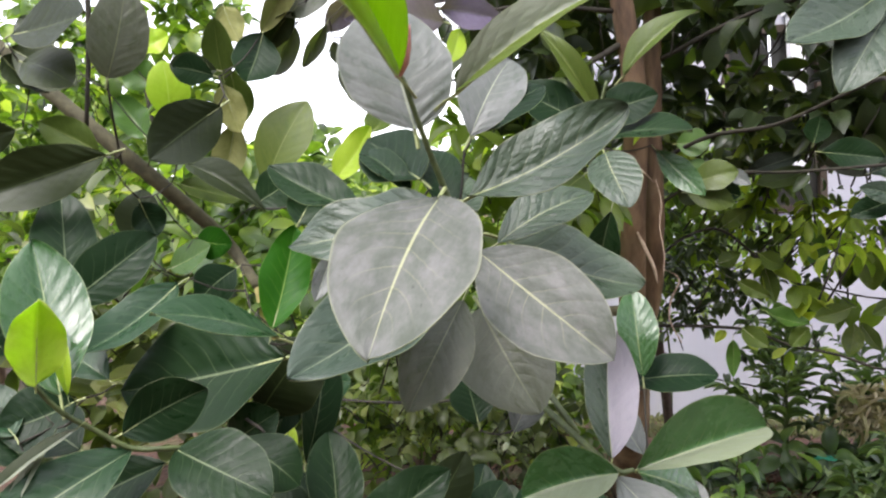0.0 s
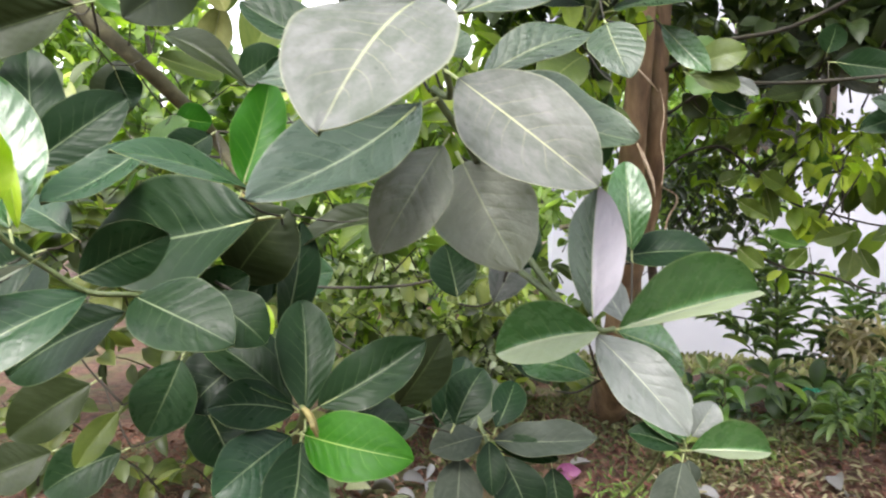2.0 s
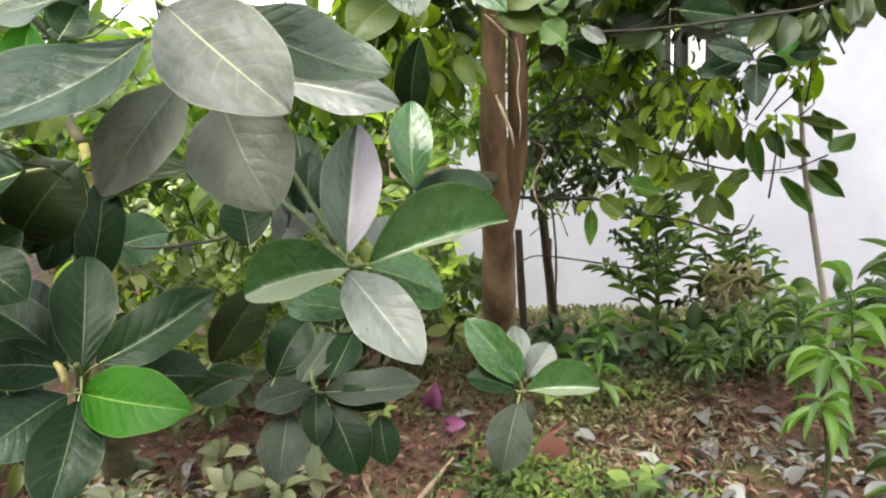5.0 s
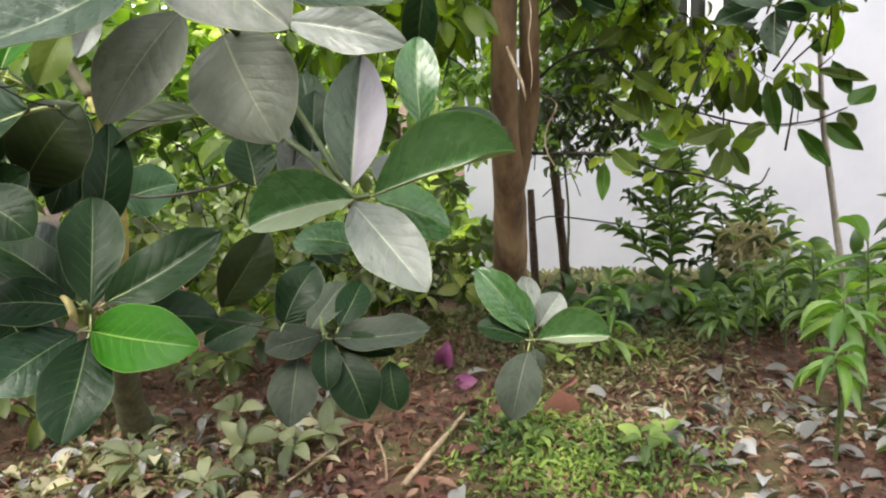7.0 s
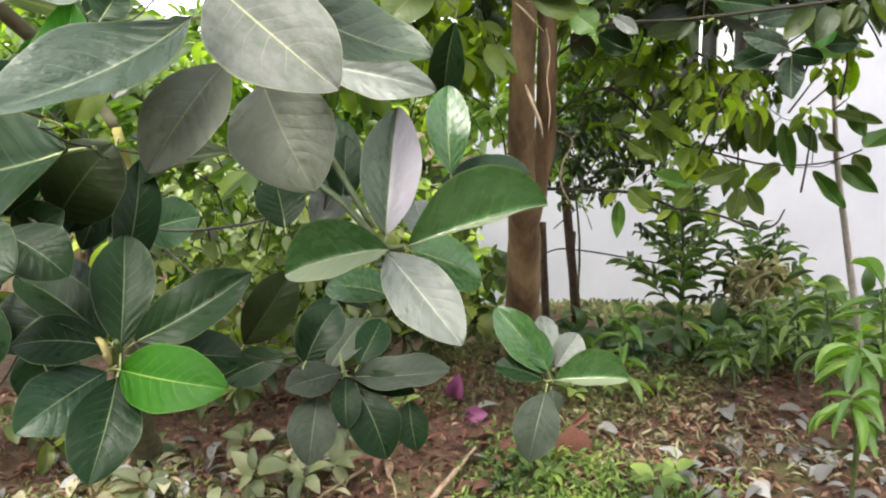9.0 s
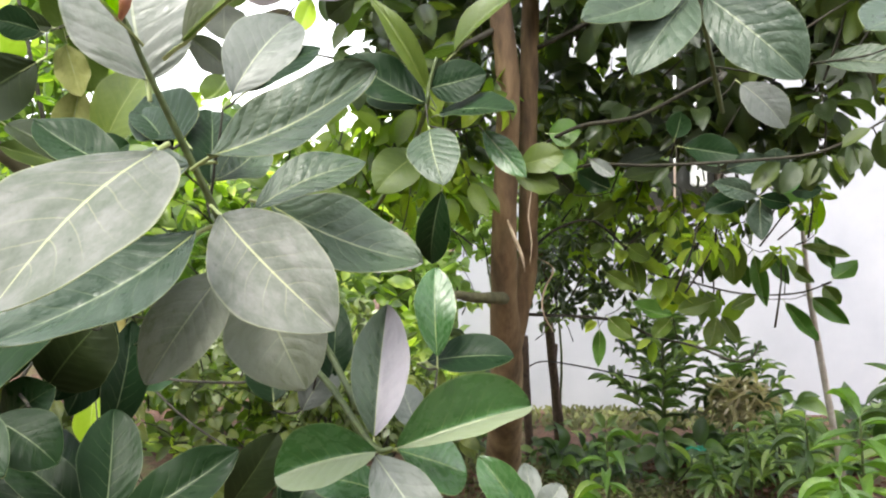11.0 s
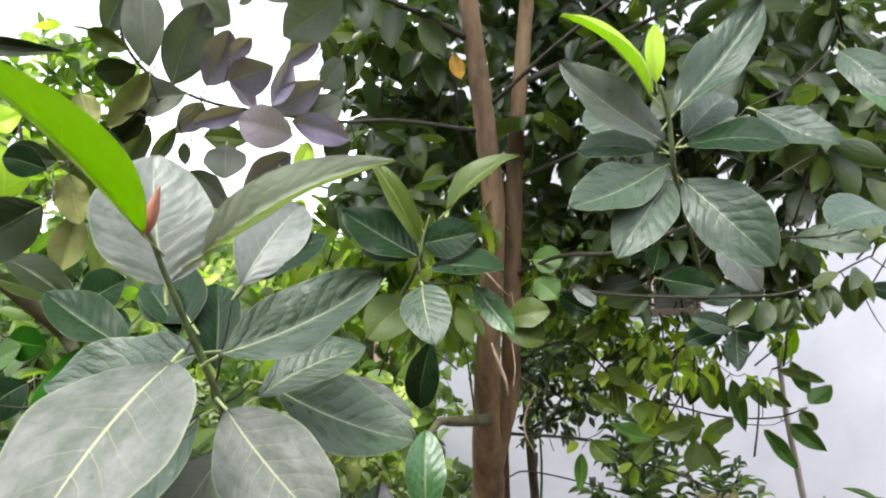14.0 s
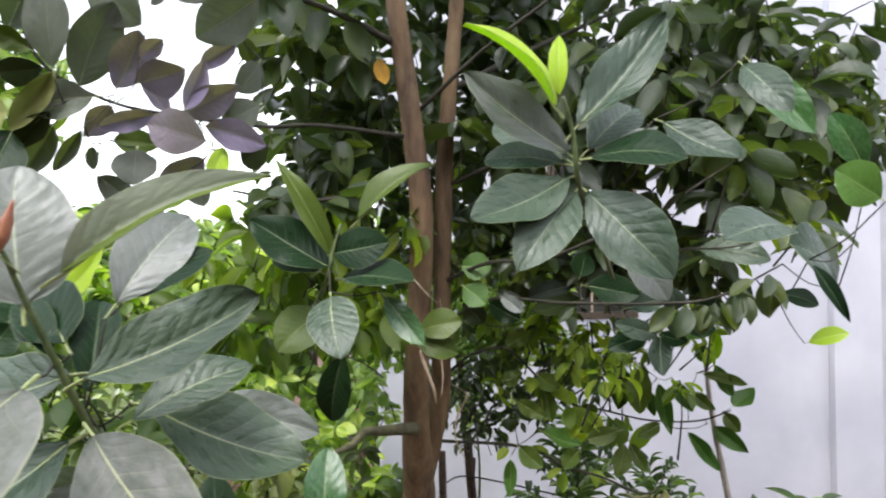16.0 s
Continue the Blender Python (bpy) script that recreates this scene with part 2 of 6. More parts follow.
def canopy_material(name, a, b, c, glow, rough=0.42):
    """Leaves of the tree crowns: each one its own tone, thinner ones let light through."""
    m, nt, bsdf, out = nodes_of(name)
    geo = nt.nodes.new("ShaderNodeNewGeometry")
    info = nt.nodes.new("ShaderNodeObjectInfo")
    tc = nt.nodes.new("ShaderNodeTexCoord")
    r = math_node(nt, "FRACT", math_node(nt, "ADD", geo.outputs["Random Per Island"], info.outputs["Random"]))
    n1 = noise_node(nt, tc.outputs["Object"], 12.0, 4.0)
    clump = noise_node(nt, geo.outputs["Position"], 3.2, 2.0)
    k = math_node(nt, "ADD", math_node(nt, "MULTIPLY", r, 0.5), math_node(nt, "MULTIPLY", n1, 0.25))
    k = math_node(nt, "ADD", k, remap(nt, clump, 0.38, 0.66, 0.0, 0.45))
    col = ramp_node(nt, k, [(0.15, a), (0.65, b), (1.0, c)])
    nt.links.new(col, bsdf.inputs["Base Color"])
    bsdf.inputs["Roughness"].default_value = rough
    nt.links.new(bump_node(nt, n1, 0.35, 0.01), bsdf.inputs["Normal"])
    tr = nt.nodes.new("ShaderNodeBsdfTranslucent")
    nt.links.new(mix_node(nt, 1.0, col, (1.8, 2.1, 0.6), "MULTIPLY"), tr.inputs[0])
    mx = nt.nodes.new("ShaderNodeMixShader")
    mx.inputs[0].default_value = glow
    nt.links.new(bsdf.outputs[0], mx.inputs[1])
    nt.links.new(tr.outputs[0], mx.inputs[2])
    nt.links.new(mx.outputs[0], out.inputs[0])
    return m


CANOPY = canopy_material("crown_leaf", (0.030, 0.058, 0.011), (0.145, 0.205, 0.028), (0.36, 0.42, 0.055), 0.58)
# Yellow-green raised so that the background foliage looks sunlit.
SUNLIT = canopy_material("sunlit_leaf", (0.014, 0.034, 0.007), (0.13, 0.21, 0.028), (0.47, 0.54, 0.12), 0.45)
# Darker copy of the crown leaf, shade inside the crown put into its colour.
SHADECROWN = canopy_material("shaded_crown_leaf", (0.026, 0.038, 0.020), (0.047, 0.070, 0.027), (0.115, 0.145, 0.034), 0.36, 0.28)
MIXED = canopy_material("undergrowth_leaf", (0.016, 0.030, 0.009), (0.095, 0.125, 0.036), (0.34, 0.36, 0.14), 0.42)
# Darker leaf; the shadow among the undergrowth is put into its colour.
SHADE = canopy_material("shade_leaf", (0.020, 0.05, 0.012), (0.075, 0.13, 0.026), (0.22, 0.30, 0.05), 0.45)
SHRUB = canopy_material("shrub_leaf", (0.016, 0.038, 0.014), (0.092, 0.15, 0.055), (0.31, 0.40, 0.17), 0.36, 0.30)
FRESHSHRUB = canopy_material("fresh_shrub_leaf", (0.05, 0.11, 0.028), (0.125, 0.225, 0.05), (0.29, 0.40, 0.08), 0.36, 0.34)
GRASS = canopy_material("moss_and_weed", (0.020, 0.046, 0.012), (0.13, 0.20, 0.040), (0.34, 0.42, 0.11), 0.3, 0.6)
OLIVEGRASS = canopy_material("dull_moss", (0.035, 0.04, 0.014), (0.10, 0.105, 0.035), (0.19, 0.20, 0.07), 0.2, 0.7)
LITTER = canopy_material("dry_leaf", (0.034, 0.014, 0.010), (0.15, 0.060, 0.042), (0.35, 0.24, 0.17), 0.1, 0.8)
PALEPLANT = canopy_material("pale_ground_leaf", (0.042, 0.058, 0.023), (0.10, 0.118, 0.055), (0.22, 0.23, 0.13), 0.25, 0.5)

PALELITTER = canopy_material("grey_dry_leaf", (0.075, 0.07, 0.068), (0.17, 0.165, 0.165), (0.34, 0.335, 0.345), 0.1, 0.7)


def soil_material():
    m, nt, bsdf, out = nodes_of("garden_soil")
    tc = nt.nodes.new("ShaderNodeTexCoord")
    o = tc.outputs["Object"]
    n1, n2, n3 = noise_node(nt, o, 3.0, 6.0, 0.6), noise_node(nt, o, 22.0, 6.0, 0.65), noise_node(nt, o, 120.0, 4.0)
    col = ramp_node(nt, n2, [(0.30, (0.026, 0.013, 0.010)), (0.52, (0.105, 0.047, 0.031)), (0.72, (0.21, 0.118, 0.078))])
    col = mix_node(nt, remap(nt, n1, 0.48, 0.62, 0.0, 0.75), col, (0.085, 0.10, 0.03))
    col = mix_node(nt, remap(nt, n3, 0.55, 0.75, 0.0, 0.5), col, (0.22, 0.19, 0.14))
    nt.links.new(col, bsdf.inputs["Base Color"])
    bsdf.inputs["Roughness"].default_value = 0.95
    h = math_node(nt, "ADD", n2, math_node(nt, "MULTIPLY", n3, 0.5))
    nt.links.new(bump_node(nt, h, 0.9, 0.03), bsdf.inputs["Normal"])
    return m


SOIL = soil_material()


def plaster_material():
    m, nt, bsdf, out = nodes_of("white_plaster")
    tc = nt.nodes.new("ShaderNodeTexCoord")
    o = tc.outputs["Object"]
    mp = nt.nodes.new("ShaderNodeMapping")
    mp.inputs["Scale"].default_value = (1, 1, 0.2)
    nt.links.new(o, mp.inputs[0])
    n1, n2, n3 = noise_node(nt, o, 1.2, 5.0), noise_node(nt, mp.outputs[0], 5.0, 5.0), noise_node(nt, o, 70.0, 3.0)
    col = mix_node(nt, remap(nt, n1, 0.35, 0.7), (0.49, 0.49, 0.535), (0.38, 0.385, 0.435))
    col = mix_node(nt, remap(nt, n2, 0.56, 0.75, 0.0, 0.35), col, (0.45, 0.43, 0.40))
    nt.links.new(col, bsdf.inputs["Base Color"])
    bsdf.inputs["Roughness"].default_value = 0.9
    nt.links.new(bump_node(nt, n3, 0.2, 0.005), bsdf.inputs["Normal"])
    return m


PLASTER = plaster_material()
DARKGLASS = plain_material("dark_window_glass", (0.02, 0.022, 0.02), (0.04, 0.04, 0.035), 0.12, 2)
BROWNWOOD = plain_material("brown_window_wood", (0.035, 0.024, 0.015), (0.07, 0.048, 0.03), 0.6, 12)
WHITEPAINT = plain_material("white_paint", (0.74, 0.74, 0.74), (0.82, 0.82, 0.82), 0.5, 5)
# For the added, unseen walls that hold back sky light.
SCREENWALL = plain_material("screen_wall", (0.22, 0.20, 0.16), (0.34, 0.31, 0.25), 0.9, 1.5)
# Grey puts the shade of the side stretch of wall into its colour.
GREYSHADE = plain_material("grey_shaded_wall", (0.30, 0.31, 0.34), (0.40, 0.41, 0.44), 0.8, 3)
DRYWOOD = plain_material("dry_wood", (0.20, 0.14, 0.09), (0.38, 0.28, 0.19), 0.85, 30)
DARKWOOD = plain_material("dark_stake_wood", (0.05, 0.03, 0.025), (0.12, 0.075, 0.055), 0.85, 30)
PALEWOOD = plain_material("pale_pole_wood", (0.30, 0.25, 0.22), (0.45, 0.39, 0.35), 0.8, 20)
GREENCLOTH = plain_material("green_plastic", (0.02, 0.30, 0.18), (0.04, 0.42, 0.26), 0.5, 20)
PURPLE = plain_material("purple_leaf", (0.12, 0.025, 0.08), (0.26, 0.07, 0.18), 0.5, 20)
REDDRY = plain_material("red_dry_leaf", (0.17, 0.065, 0.05), (0.29, 0.125, 0.09), 0.7, 20)
WIRE = plain_material("dark_wire", (0.03, 0.025, 0.025), (0.06, 0.05, 0.05), 0.6, 20)
OLIVEBARK = plain_material("olive_bark", (0.045, 0.043, 0.02), (0.12, 0.11, 0.055), 0.8, 25, 0.6)
STRAWBARK = plain_material("peeling_bark", (0.26, 0.18, 0.12), (0.46, 0.36, 0.26), 0.85, 30)


# ---- shared builders ----
def part(name, data, material, parent=None, label=""):
    """Links a bmesh or mesh as one object; under a thing or a part if parent is given."""
    if isinstance(data, bmesh.types.BMesh):
        me = bpy.data.meshes.new(name)
        data.to_mesh(me)
        data.free()
    else:
        me = data
    if material is not None and not me.materials:
        me.materials.append(material)
    ob = new(name, me)
    if parent is not None:
        ob.parent = parent
        if parent.type == "EMPTY":
            ob.matrix_parent_inverse = Matrix.Translation(parent.location).inverted()
    return tagged(ob, label)


def thing(name, base, label, category, group="", kind=""):
    e = new(name)
    e.empty_display_size = 0.1
    e.location = base
    return tagged(e, label, category, group, kind)


def smooth(me):
    me.polygons.foreach_set("use_smooth", [True] * len(me.polygons))
    return me


def catmull(pts, steps):
    pts = [Vector(p) for p in pts]
    full = [pts[0] * 2 - pts[1], *pts, pts[-1] * 2 - pts[-2]]
    out = []
    for i in range(1, len(full) - 2):
        a, b, c, d = full[i - 1 : i + 3]
        for k in range(steps):
            t = k / steps
            out.append((i - 1 + t, 0.5 * ((2 * b) + (c - a) * t + (2 * a - 5 * b + 4 * c - d) * t * t + (3 * b - a - 3 * c + d) * t ** 3)))
    out.append((len(pts) - 1.0, pts[-1]))
    return out


def tube(name, pts, radii, sides=8, steps=4, rough=0.0, seed=0):
    """A round stem through the points, swelling and bending a little where rough is given."""
    rng = random.Random(seed)
    line = catmull(pts, steps)
    n = len(radii) - 1
    verts, faces = [], []
    side = None
    for j, (s, p) in enumerate(line):
        q = line[min(j + 1, len(line) - 1)][1] - line[max(j - 1, 0)][1]
        q.normalize()
        side = (q.orthogonal() if side is None else side - q * side.dot(q)).normalized()
        up = q.cross(side)
        x = s / (len(pts) - 1) * n
        i = min(int(x), n - 1)
        r = radii[i] + (radii[i + 1] - radii[i]) * (x - i)
        for k in range(sides):
            a = 2 * math.pi * k / sides
            rr = r * (1 + rough * (noise.noise(p * 9 + Vector((math.cos(a), math.sin(a), seed))) + 0.4 * rng.uniform(-1, 1)))
            verts.append(p + side * (rr * math.cos(a)) + up * (rr * math.sin(a)))
    for j in range(len(line) - 1):
        for k in range(sides):
            k2 = (k + 1) % sides
            faces.append((j * sides + k, j * sides + k2, (j + 1) * sides + k2, (j + 1) * sides + k))
    faces.append(tuple(range(sides))[::-1])
    faces.append(tuple((len(line) - 1) * sides + k for k in range(sides)))
    me = bpy.data.meshes.new(name)
    me.from_pydata([tuple(v) for v in verts], [], faces)
    return smooth(me)


# style: narrowing to the base, narrowing to the tip, fold, arch along the blade, ripple
STYLES = {
    0: (0.60, 0.70, 0.10, 0.05, 0.014),
    1: (0.85, 0.74, 0.18, 0.07, 0.016),
    2: (0.82, 0.80, 0.30, -0.05, 0.024),
    3: (0.75, 1.00, 0.35, 0.10, 0.012),
    4: (0.80, 0.60, 1.5, 0.04, 0.014),
    8: (0.80, 0.60, 1.1, 0.04, 0.014),
    5: (0.70, 0.72, 0.75, -0.13, 0.05),
    7: (0.75, 1.00, 0.9, 0.12, 0.02),
    6: (0.72, 0.95, 0.45, -0.12, 0.04),
    10: (0.75, 1.00, 0.35, 0.10, 0.012),
    9: (0.82, 0.80, 0.55, -0.05, 0.02),
}
BLADES = {}


def blade(style, key, turn=0):
    """A leaf of length 1 along y and width 1 along x, with an upper and a lower skin, a midrib and a petiole."""
    if (style, key, turn) in BLADES:
        return BLADES[(style, key, turn)]
    e1, tip, fold, arch, ripple = STYLES[style]
    rng = random.Random(style * 7 + len(key) + turn * 101)
    nv, nu = 36, 12
    wide = e1 / (e1 + tip)
    peak = wide ** e1 * (1 - wide) ** tip
    verts, faces, uvs, mats = [], [], [], []
    phase = rng.uniform(0, 6)
    bend, wave, twist, lop = rng.uniform(-0.05, 0.05), rng.uniform(7, 13), rng.uniform(-0.16, 0.16), rng.uniform(-0.05, 0.05)
    ripple *= rng.uniform(0.8, 1.5)
    quilt = rng.uniform(0.0040, 0.0085)
    curl = rng.uniform(-0.05, 0.10)

    def place(i, j, low):
        v = 0.5 - 0.5 * math.cos(math.pi * i / nv)
        half = 0.5 * (v ** e1 * (1 - v) ** tip) / peak if 0 < v < 1 else 0.0
        half = max(half, 0.006)
        s = j / (nu / 2) - 1
        z = fold * abs(s) * half * 0.45 + arch * 4 * v * (1 - v)
        z += ripple * math.sin(v * wave + phase + (2 if s > 0 else 0)) * s * s * 0.8
        z += twist * s * half * (v - 0.4) - curl * max(0.0, v - 0.6) ** 2 * 2
        z -= quilt * math.cos((v * 8.5 - abs(s) * 2.1) * 2 * math.pi) * (abs(s) * (1 - abs(s)) * 4) * min(1.0, 4 * (1 - v))
        z -= 0.012 * (1 - abs(s)) ** 5
        if low:
            z -= 0.004 + 0.012 * (1 - abs(s)) ** 10
        rag = 1 + 0.018 * math.sin(v * 17 + phase * 3 + (1.7 if s > 0 else 0)) * abs(s)
        return (half * s * rag * (1 + lop * s) + bend * 4 * v * (1 - v), v, z), (0.5 + 0.5 * s, v)

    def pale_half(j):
        """A few leaves are of two tones, split at the midrib or at a line beside it: sheen painted on one half, in
        style 10 light from behind.
        """
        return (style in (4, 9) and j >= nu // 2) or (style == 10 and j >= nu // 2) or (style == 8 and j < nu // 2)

    for low in (False, True):
        start = len(verts)
        for i in range(nv + 1):
            for j in range(nu + 1):
                p, q = place(i, j, low)
                verts.append(p)
                uvs.append(q)
        for i in range(nv):
            for j in range(nu):
                a = start + i * (nu + 1) + j
                for f in ((a, a + 1, a + nu + 2), (a, a + nu + 2, a + nu + 1)):
                    faces.append(f[::-1] if low else f)
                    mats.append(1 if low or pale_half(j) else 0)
    for j in (0, nu):
        start = len(verts)
        for i in range(nv + 1):
            for low in (False, True):
                p, q = place(i, j, low)
                verts.append(p)
                uvs.append(q)
        for i in range(nv):
            a = start + 2 * i
            faces.append((a, a + 2, a + 3, a + 1) if j == 0 else (a, a + 1, a + 3, a + 2))
            mats.append(2)
    ring = len(verts)
    for y, r, z in ((-0.13, 0.012, -0.035), (-0.06, 0.011, -0.02), (0.0, 0.011, -0.018), (0.25, 0.007, arch * 0.7 - 0.024), (0.55, 0.004, arch * 0.99 - 0.024)):
        for k in range(6):
            a = math.pi * k / 3
            verts.append((r * 1.6 * math.cos(a) + bend * 4 * max(y, 0) * (1 - y), y, z + r * math.sin(a)))
            uvs.append((0.5, 0.0))
    for i in range(4):
        for k in range(6):
            k2 = (k + 1) % 6
            faces.append((ring + i * 6 + k, ring + i * 6 + k2, ring + i * 6 + 6 + k2, ring + i * 6 + 6 + k))
            mats.append(2)
    me = bpy.data.meshes.new("leaf")
    me.from_pydata(verts, [], faces)
    layer = me.uv_layers.new(name="UVMap")
    for loop in me.loops:
        layer.data[loop.index].uv = uvs[loop.vertex_index]
    for m in (MAT[key], MAT[key] if key in ("young", "fresh", "fresh2", "smoke", "mauve", "dusk") else MAT["olive"] if key == "narrow" else SHEEN_HALF if style == 9 else UNDER_SHEEN if style in (4, 8) else UNDER, PETIOLE):
        me.materials.append(m)
    me.polygons.foreach_set("material_index", mats)
    BLADES[(style, key, turn)] = smooth(me)
    return me


LEAF_LABELS = {"dusty": "dusty grey-green leaf, sky sheen in its colour", "mature": "dark green leathery leaf", "glossy": "glossy green leaf", "deep": "deep green waxy leaf", "pale": "pale leaf, silvery sky sheen in its colour", "silver": "grey-green leaf, silvery sky sheen in its colour", "slate": "slate-green leathery leaf",
               "fresh": "bright green leaf", "fresh2": "green leaf in shade", "young": "yellow-green young leaf", "olive": "olive leaf with light through it", "smoke": "leaf coloured lilac-grey for the sky light behind it", "mauve": "leaf coloured pale pinkish grey for the sky light behind it", "dusk": "leaf coloured olive-grey for the sky light behind it", "narrow": "narrow grey-green leaf, one half yellow-green for light behind it", "amber": "small withered amber leaf", "drab": "olive leaf coloured dark for the shade it hangs in", "taupe": "thin grey-green dusty leaf, lilac sheen in its colour", "dull": "dull grey-green leaf", "withered": "blotched yellow-green ageing leaf"}


def shoot(tree, pts, radii):
    return part("branch", tube("branch", pts, radii, 8, 5, 0.12, len(bpy.data.objects)), STEM, tree)


def leaf(branch, base, tip, width, roll, key, style):
    """A leaf from its base to its tip; roll turns the blade about its own length, 0 being face up."""
    b, t = Vector(base), Vector(tip)
    y = t - b
    length = y.length
    y.normalize()
    x = y.cross(Vector((0, 0, 1)) if abs(y.z) < 0.95 else Vector((0, -1, 0))).normalized()
    z = x.cross(y)
    a = radians(roll)
    z, x = z * math.cos(a) + x * math.sin(a), x * math.cos(a) - z * math.sin(a)
    ob = part("leaf", blade(style, key, len(bpy.data.objects) % 4), None, branch, LEAF_LABELS[key])
    turn = Matrix((x, y, z)).transposed().to_4x4()
    ob.matrix_basis = Matrix.Translation(b) @ turn @ Matrix.Diagonal((width, length, length, 1))
    return ob


def leaf_arrays(stations=5, wide=0.55, tip=0.6, fold=0.14, arch=0.08):
    """The unit leaf of the crowns: points and faces of a blade folded along its midrib."""
    e1 = tip * wide / (1 - wide)
    peak = wide ** e1 * (1 - wide) ** tip
    pts, faces = [(0, 0, 0)], []
    for i in range(1, stations):
        v = i / stations
        h = 0.5 * v ** e1 * (1 - v) ** tip / peak
        z = arch * 4 * v * (1 - v)
        pts += [(-h, v, z + fold * h), (0, v, z), (h, v, z + fold * h)]
    pts.append((0, 1, 0))
    faces += [(0, 2, 1), (0, 3, 2)]
    for i in range(stations - 2):
        a = 1 + 3 * i
        faces += [(a, a + 1, a + 4), (a, a + 4, a + 3), (a + 1, a + 2, a + 5), (a + 1, a + 5, a + 4)]
    a = 1 + 3 * (stations - 2)
    faces += [(a, a + 1, a + 3), (a + 1, a + 2, a + 3)]
    return np.array(pts, float), np.array(faces)


OVATE = [leaf_arrays(5, 0.52, 0.66, 0.2, 0.06), leaf_arrays(5, 0.47, 0.85, 0.5, -0.10), leaf_arrays(5, 0.55, 0.6, 0.3, 0.14)]
LANCE = [leaf_arrays(6, 0.45, 0.9, 0.2, 0.14), leaf_arrays(6, 0.42, 1.0, 0.5, 0.2), leaf_arrays(6, 0.5, 0.85, 0.3, 0.06)]
ARCHED = [leaf_arrays(7, 0.45, 0.85, 0.3, 0.11), leaf_arrays(7, 0.42, 0.95, 0.45, 0.17), leaf_arrays(7, 0.48, 0.85, 0.2, 0.05)]
POINTED = [leaf_arrays(6, 0.42, 0.95, 0.25, 0.10), leaf_arrays(6, 0.40, 1.0, 0.45, 0.04), leaf_arrays(6, 0.45, 0.85, 0.15, 0.16)]
ROUND = [leaf_arrays(5, 0.55, 0.42, 0.1, 0.06)]
DRY = [leaf_arrays(5, 0.5, 0.75, 0.35, 0.06), leaf_arrays(5, 0.5, 0.65, 0.7, 0.14)]


def basis(y, n):
    y = y / np.linalg.norm(y)
    x = np.cross(y, n)
    if np.linalg.norm(x) < 1e-4:
        x = np.cross(y, (0.3, 0.9, 0.1))
    x /= np.linalg.norm(x)
    return np.stack([x, y, np.cross(x, y)], 1)


def cloud(name, leaves, shape, material, parent=None, label=""):
    """Many leaves joined into one mesh: rows of base, direction, normal, length, width."""
    allv, allf, at = [], [], 0
    for i, (b, y, n, length, width) in enumerate(leaves):
        pts, faces = shape[i % len(shape)]
        m = basis(np.asarray(y, float), np.asarray(n, float))
        allv.append((pts * (width, length, length)) @ m.T + np.asarray(b))
        allf.append(faces + at)
        at += len(pts)
    me = bpy.data.meshes.new(name)
    me.from_pydata(np.concatenate(allv).tolist(), [], np.concatenate(allf).tolist())
    smooth(me)
    ob = part(name, me, material, parent, label)
    return tagged(ob, kind="stuff")


def single_mesh(shape, material):
    made = []
    for pts, faces in shape:
        me = bpy.data.meshes.new("leaf")
        me.from_pydata(pts.tolist(), [], faces.tolist())
        me.materials.append(material)
        made.append(smooth(me))
    return made


def single(me, row, parent, label=""):
    b, y, n, length, width = row
    m = basis(np.asarray(y, float), np.asarray(n, float))
    ob = part("leaf", me[len(bpy.data.objects) % len(me)], None, parent, label)
    ob.matrix_basis = Matrix.Translation(Vector(b)) @ Matrix(m.tolist()).to_4x4() @ Matrix.Diagonal((width, length, length, 1))
    return ob


def whorl_rows(rng, c, axis, n, length, droop=0.35, ratio=0.5):
    """Leaves round the end of a twig."""
    axis = np.asarray(axis, float) / np.linalg.norm(axis)
    e1 = np.cross(axis, (0.2, 0.9, 0.3))
    e1 /= np.linalg.norm(e1)
    e2 = np.cross(axis, e1)
    rows = []
    turn = rng.uniform(0, 6.3)
    for i in range(n):
        a = turn + i * 2.4 + rng.uniform(-0.3, 0.3)
        out = e1 * math.cos(a) + e2 * math.sin(a)
        lift = rng.uniform(-0.25, 0.65)
        y = out + axis * lift + np.array((0, 0, -droop * rng.uniform(0.3, 1.6)))
        nrm = axis * 0.8 - out * lift + np.array((0, 0, 0.5)) + np.array([rng.uniform(-0.3, 0.3) for _ in range(3)])
        ln = length * rng.uniform(0.6, 1.35)
        rows.append((np.asarray(c) - axis * rng.uniform(0, 0.05) + out * 0.012, y, nrm, ln, ln * ratio * rng.uniform(0.8, 1.15)))
    return rows


def in_ellipsoid(rng, c, r):
    while True:
        p = np.array([rng.uniform(-1, 1) for _ in range(3)])
        if p @ p <= 1:
            return np.asarray(c) + p * r


def ground_height(x, y):
    back = max(0.0, y - 2.5)
    z = -0.155 * back if y < 5 else -0.155 * 2.5
    near = math.exp(-((x - 0.5) ** 2 + (y - 2) ** 2) / 16)
    z += 0.12 * math.exp(-((x - 0.62) ** 2 / 0.22 + (y - 2.78) ** 2 / 0.10))
    if y > 3.2:
        z -= 0.09 * max(0.0, min(x, 4.5) - 1.2) * min(1.0, (y - 3.2) / 1.0)
    return z + near * (0.035 * noise.noise(Vector((x * 1.7, y * 1.7, 0))) + 0.016 * noise.noise(Vector((x * 7, y * 7, 3))))


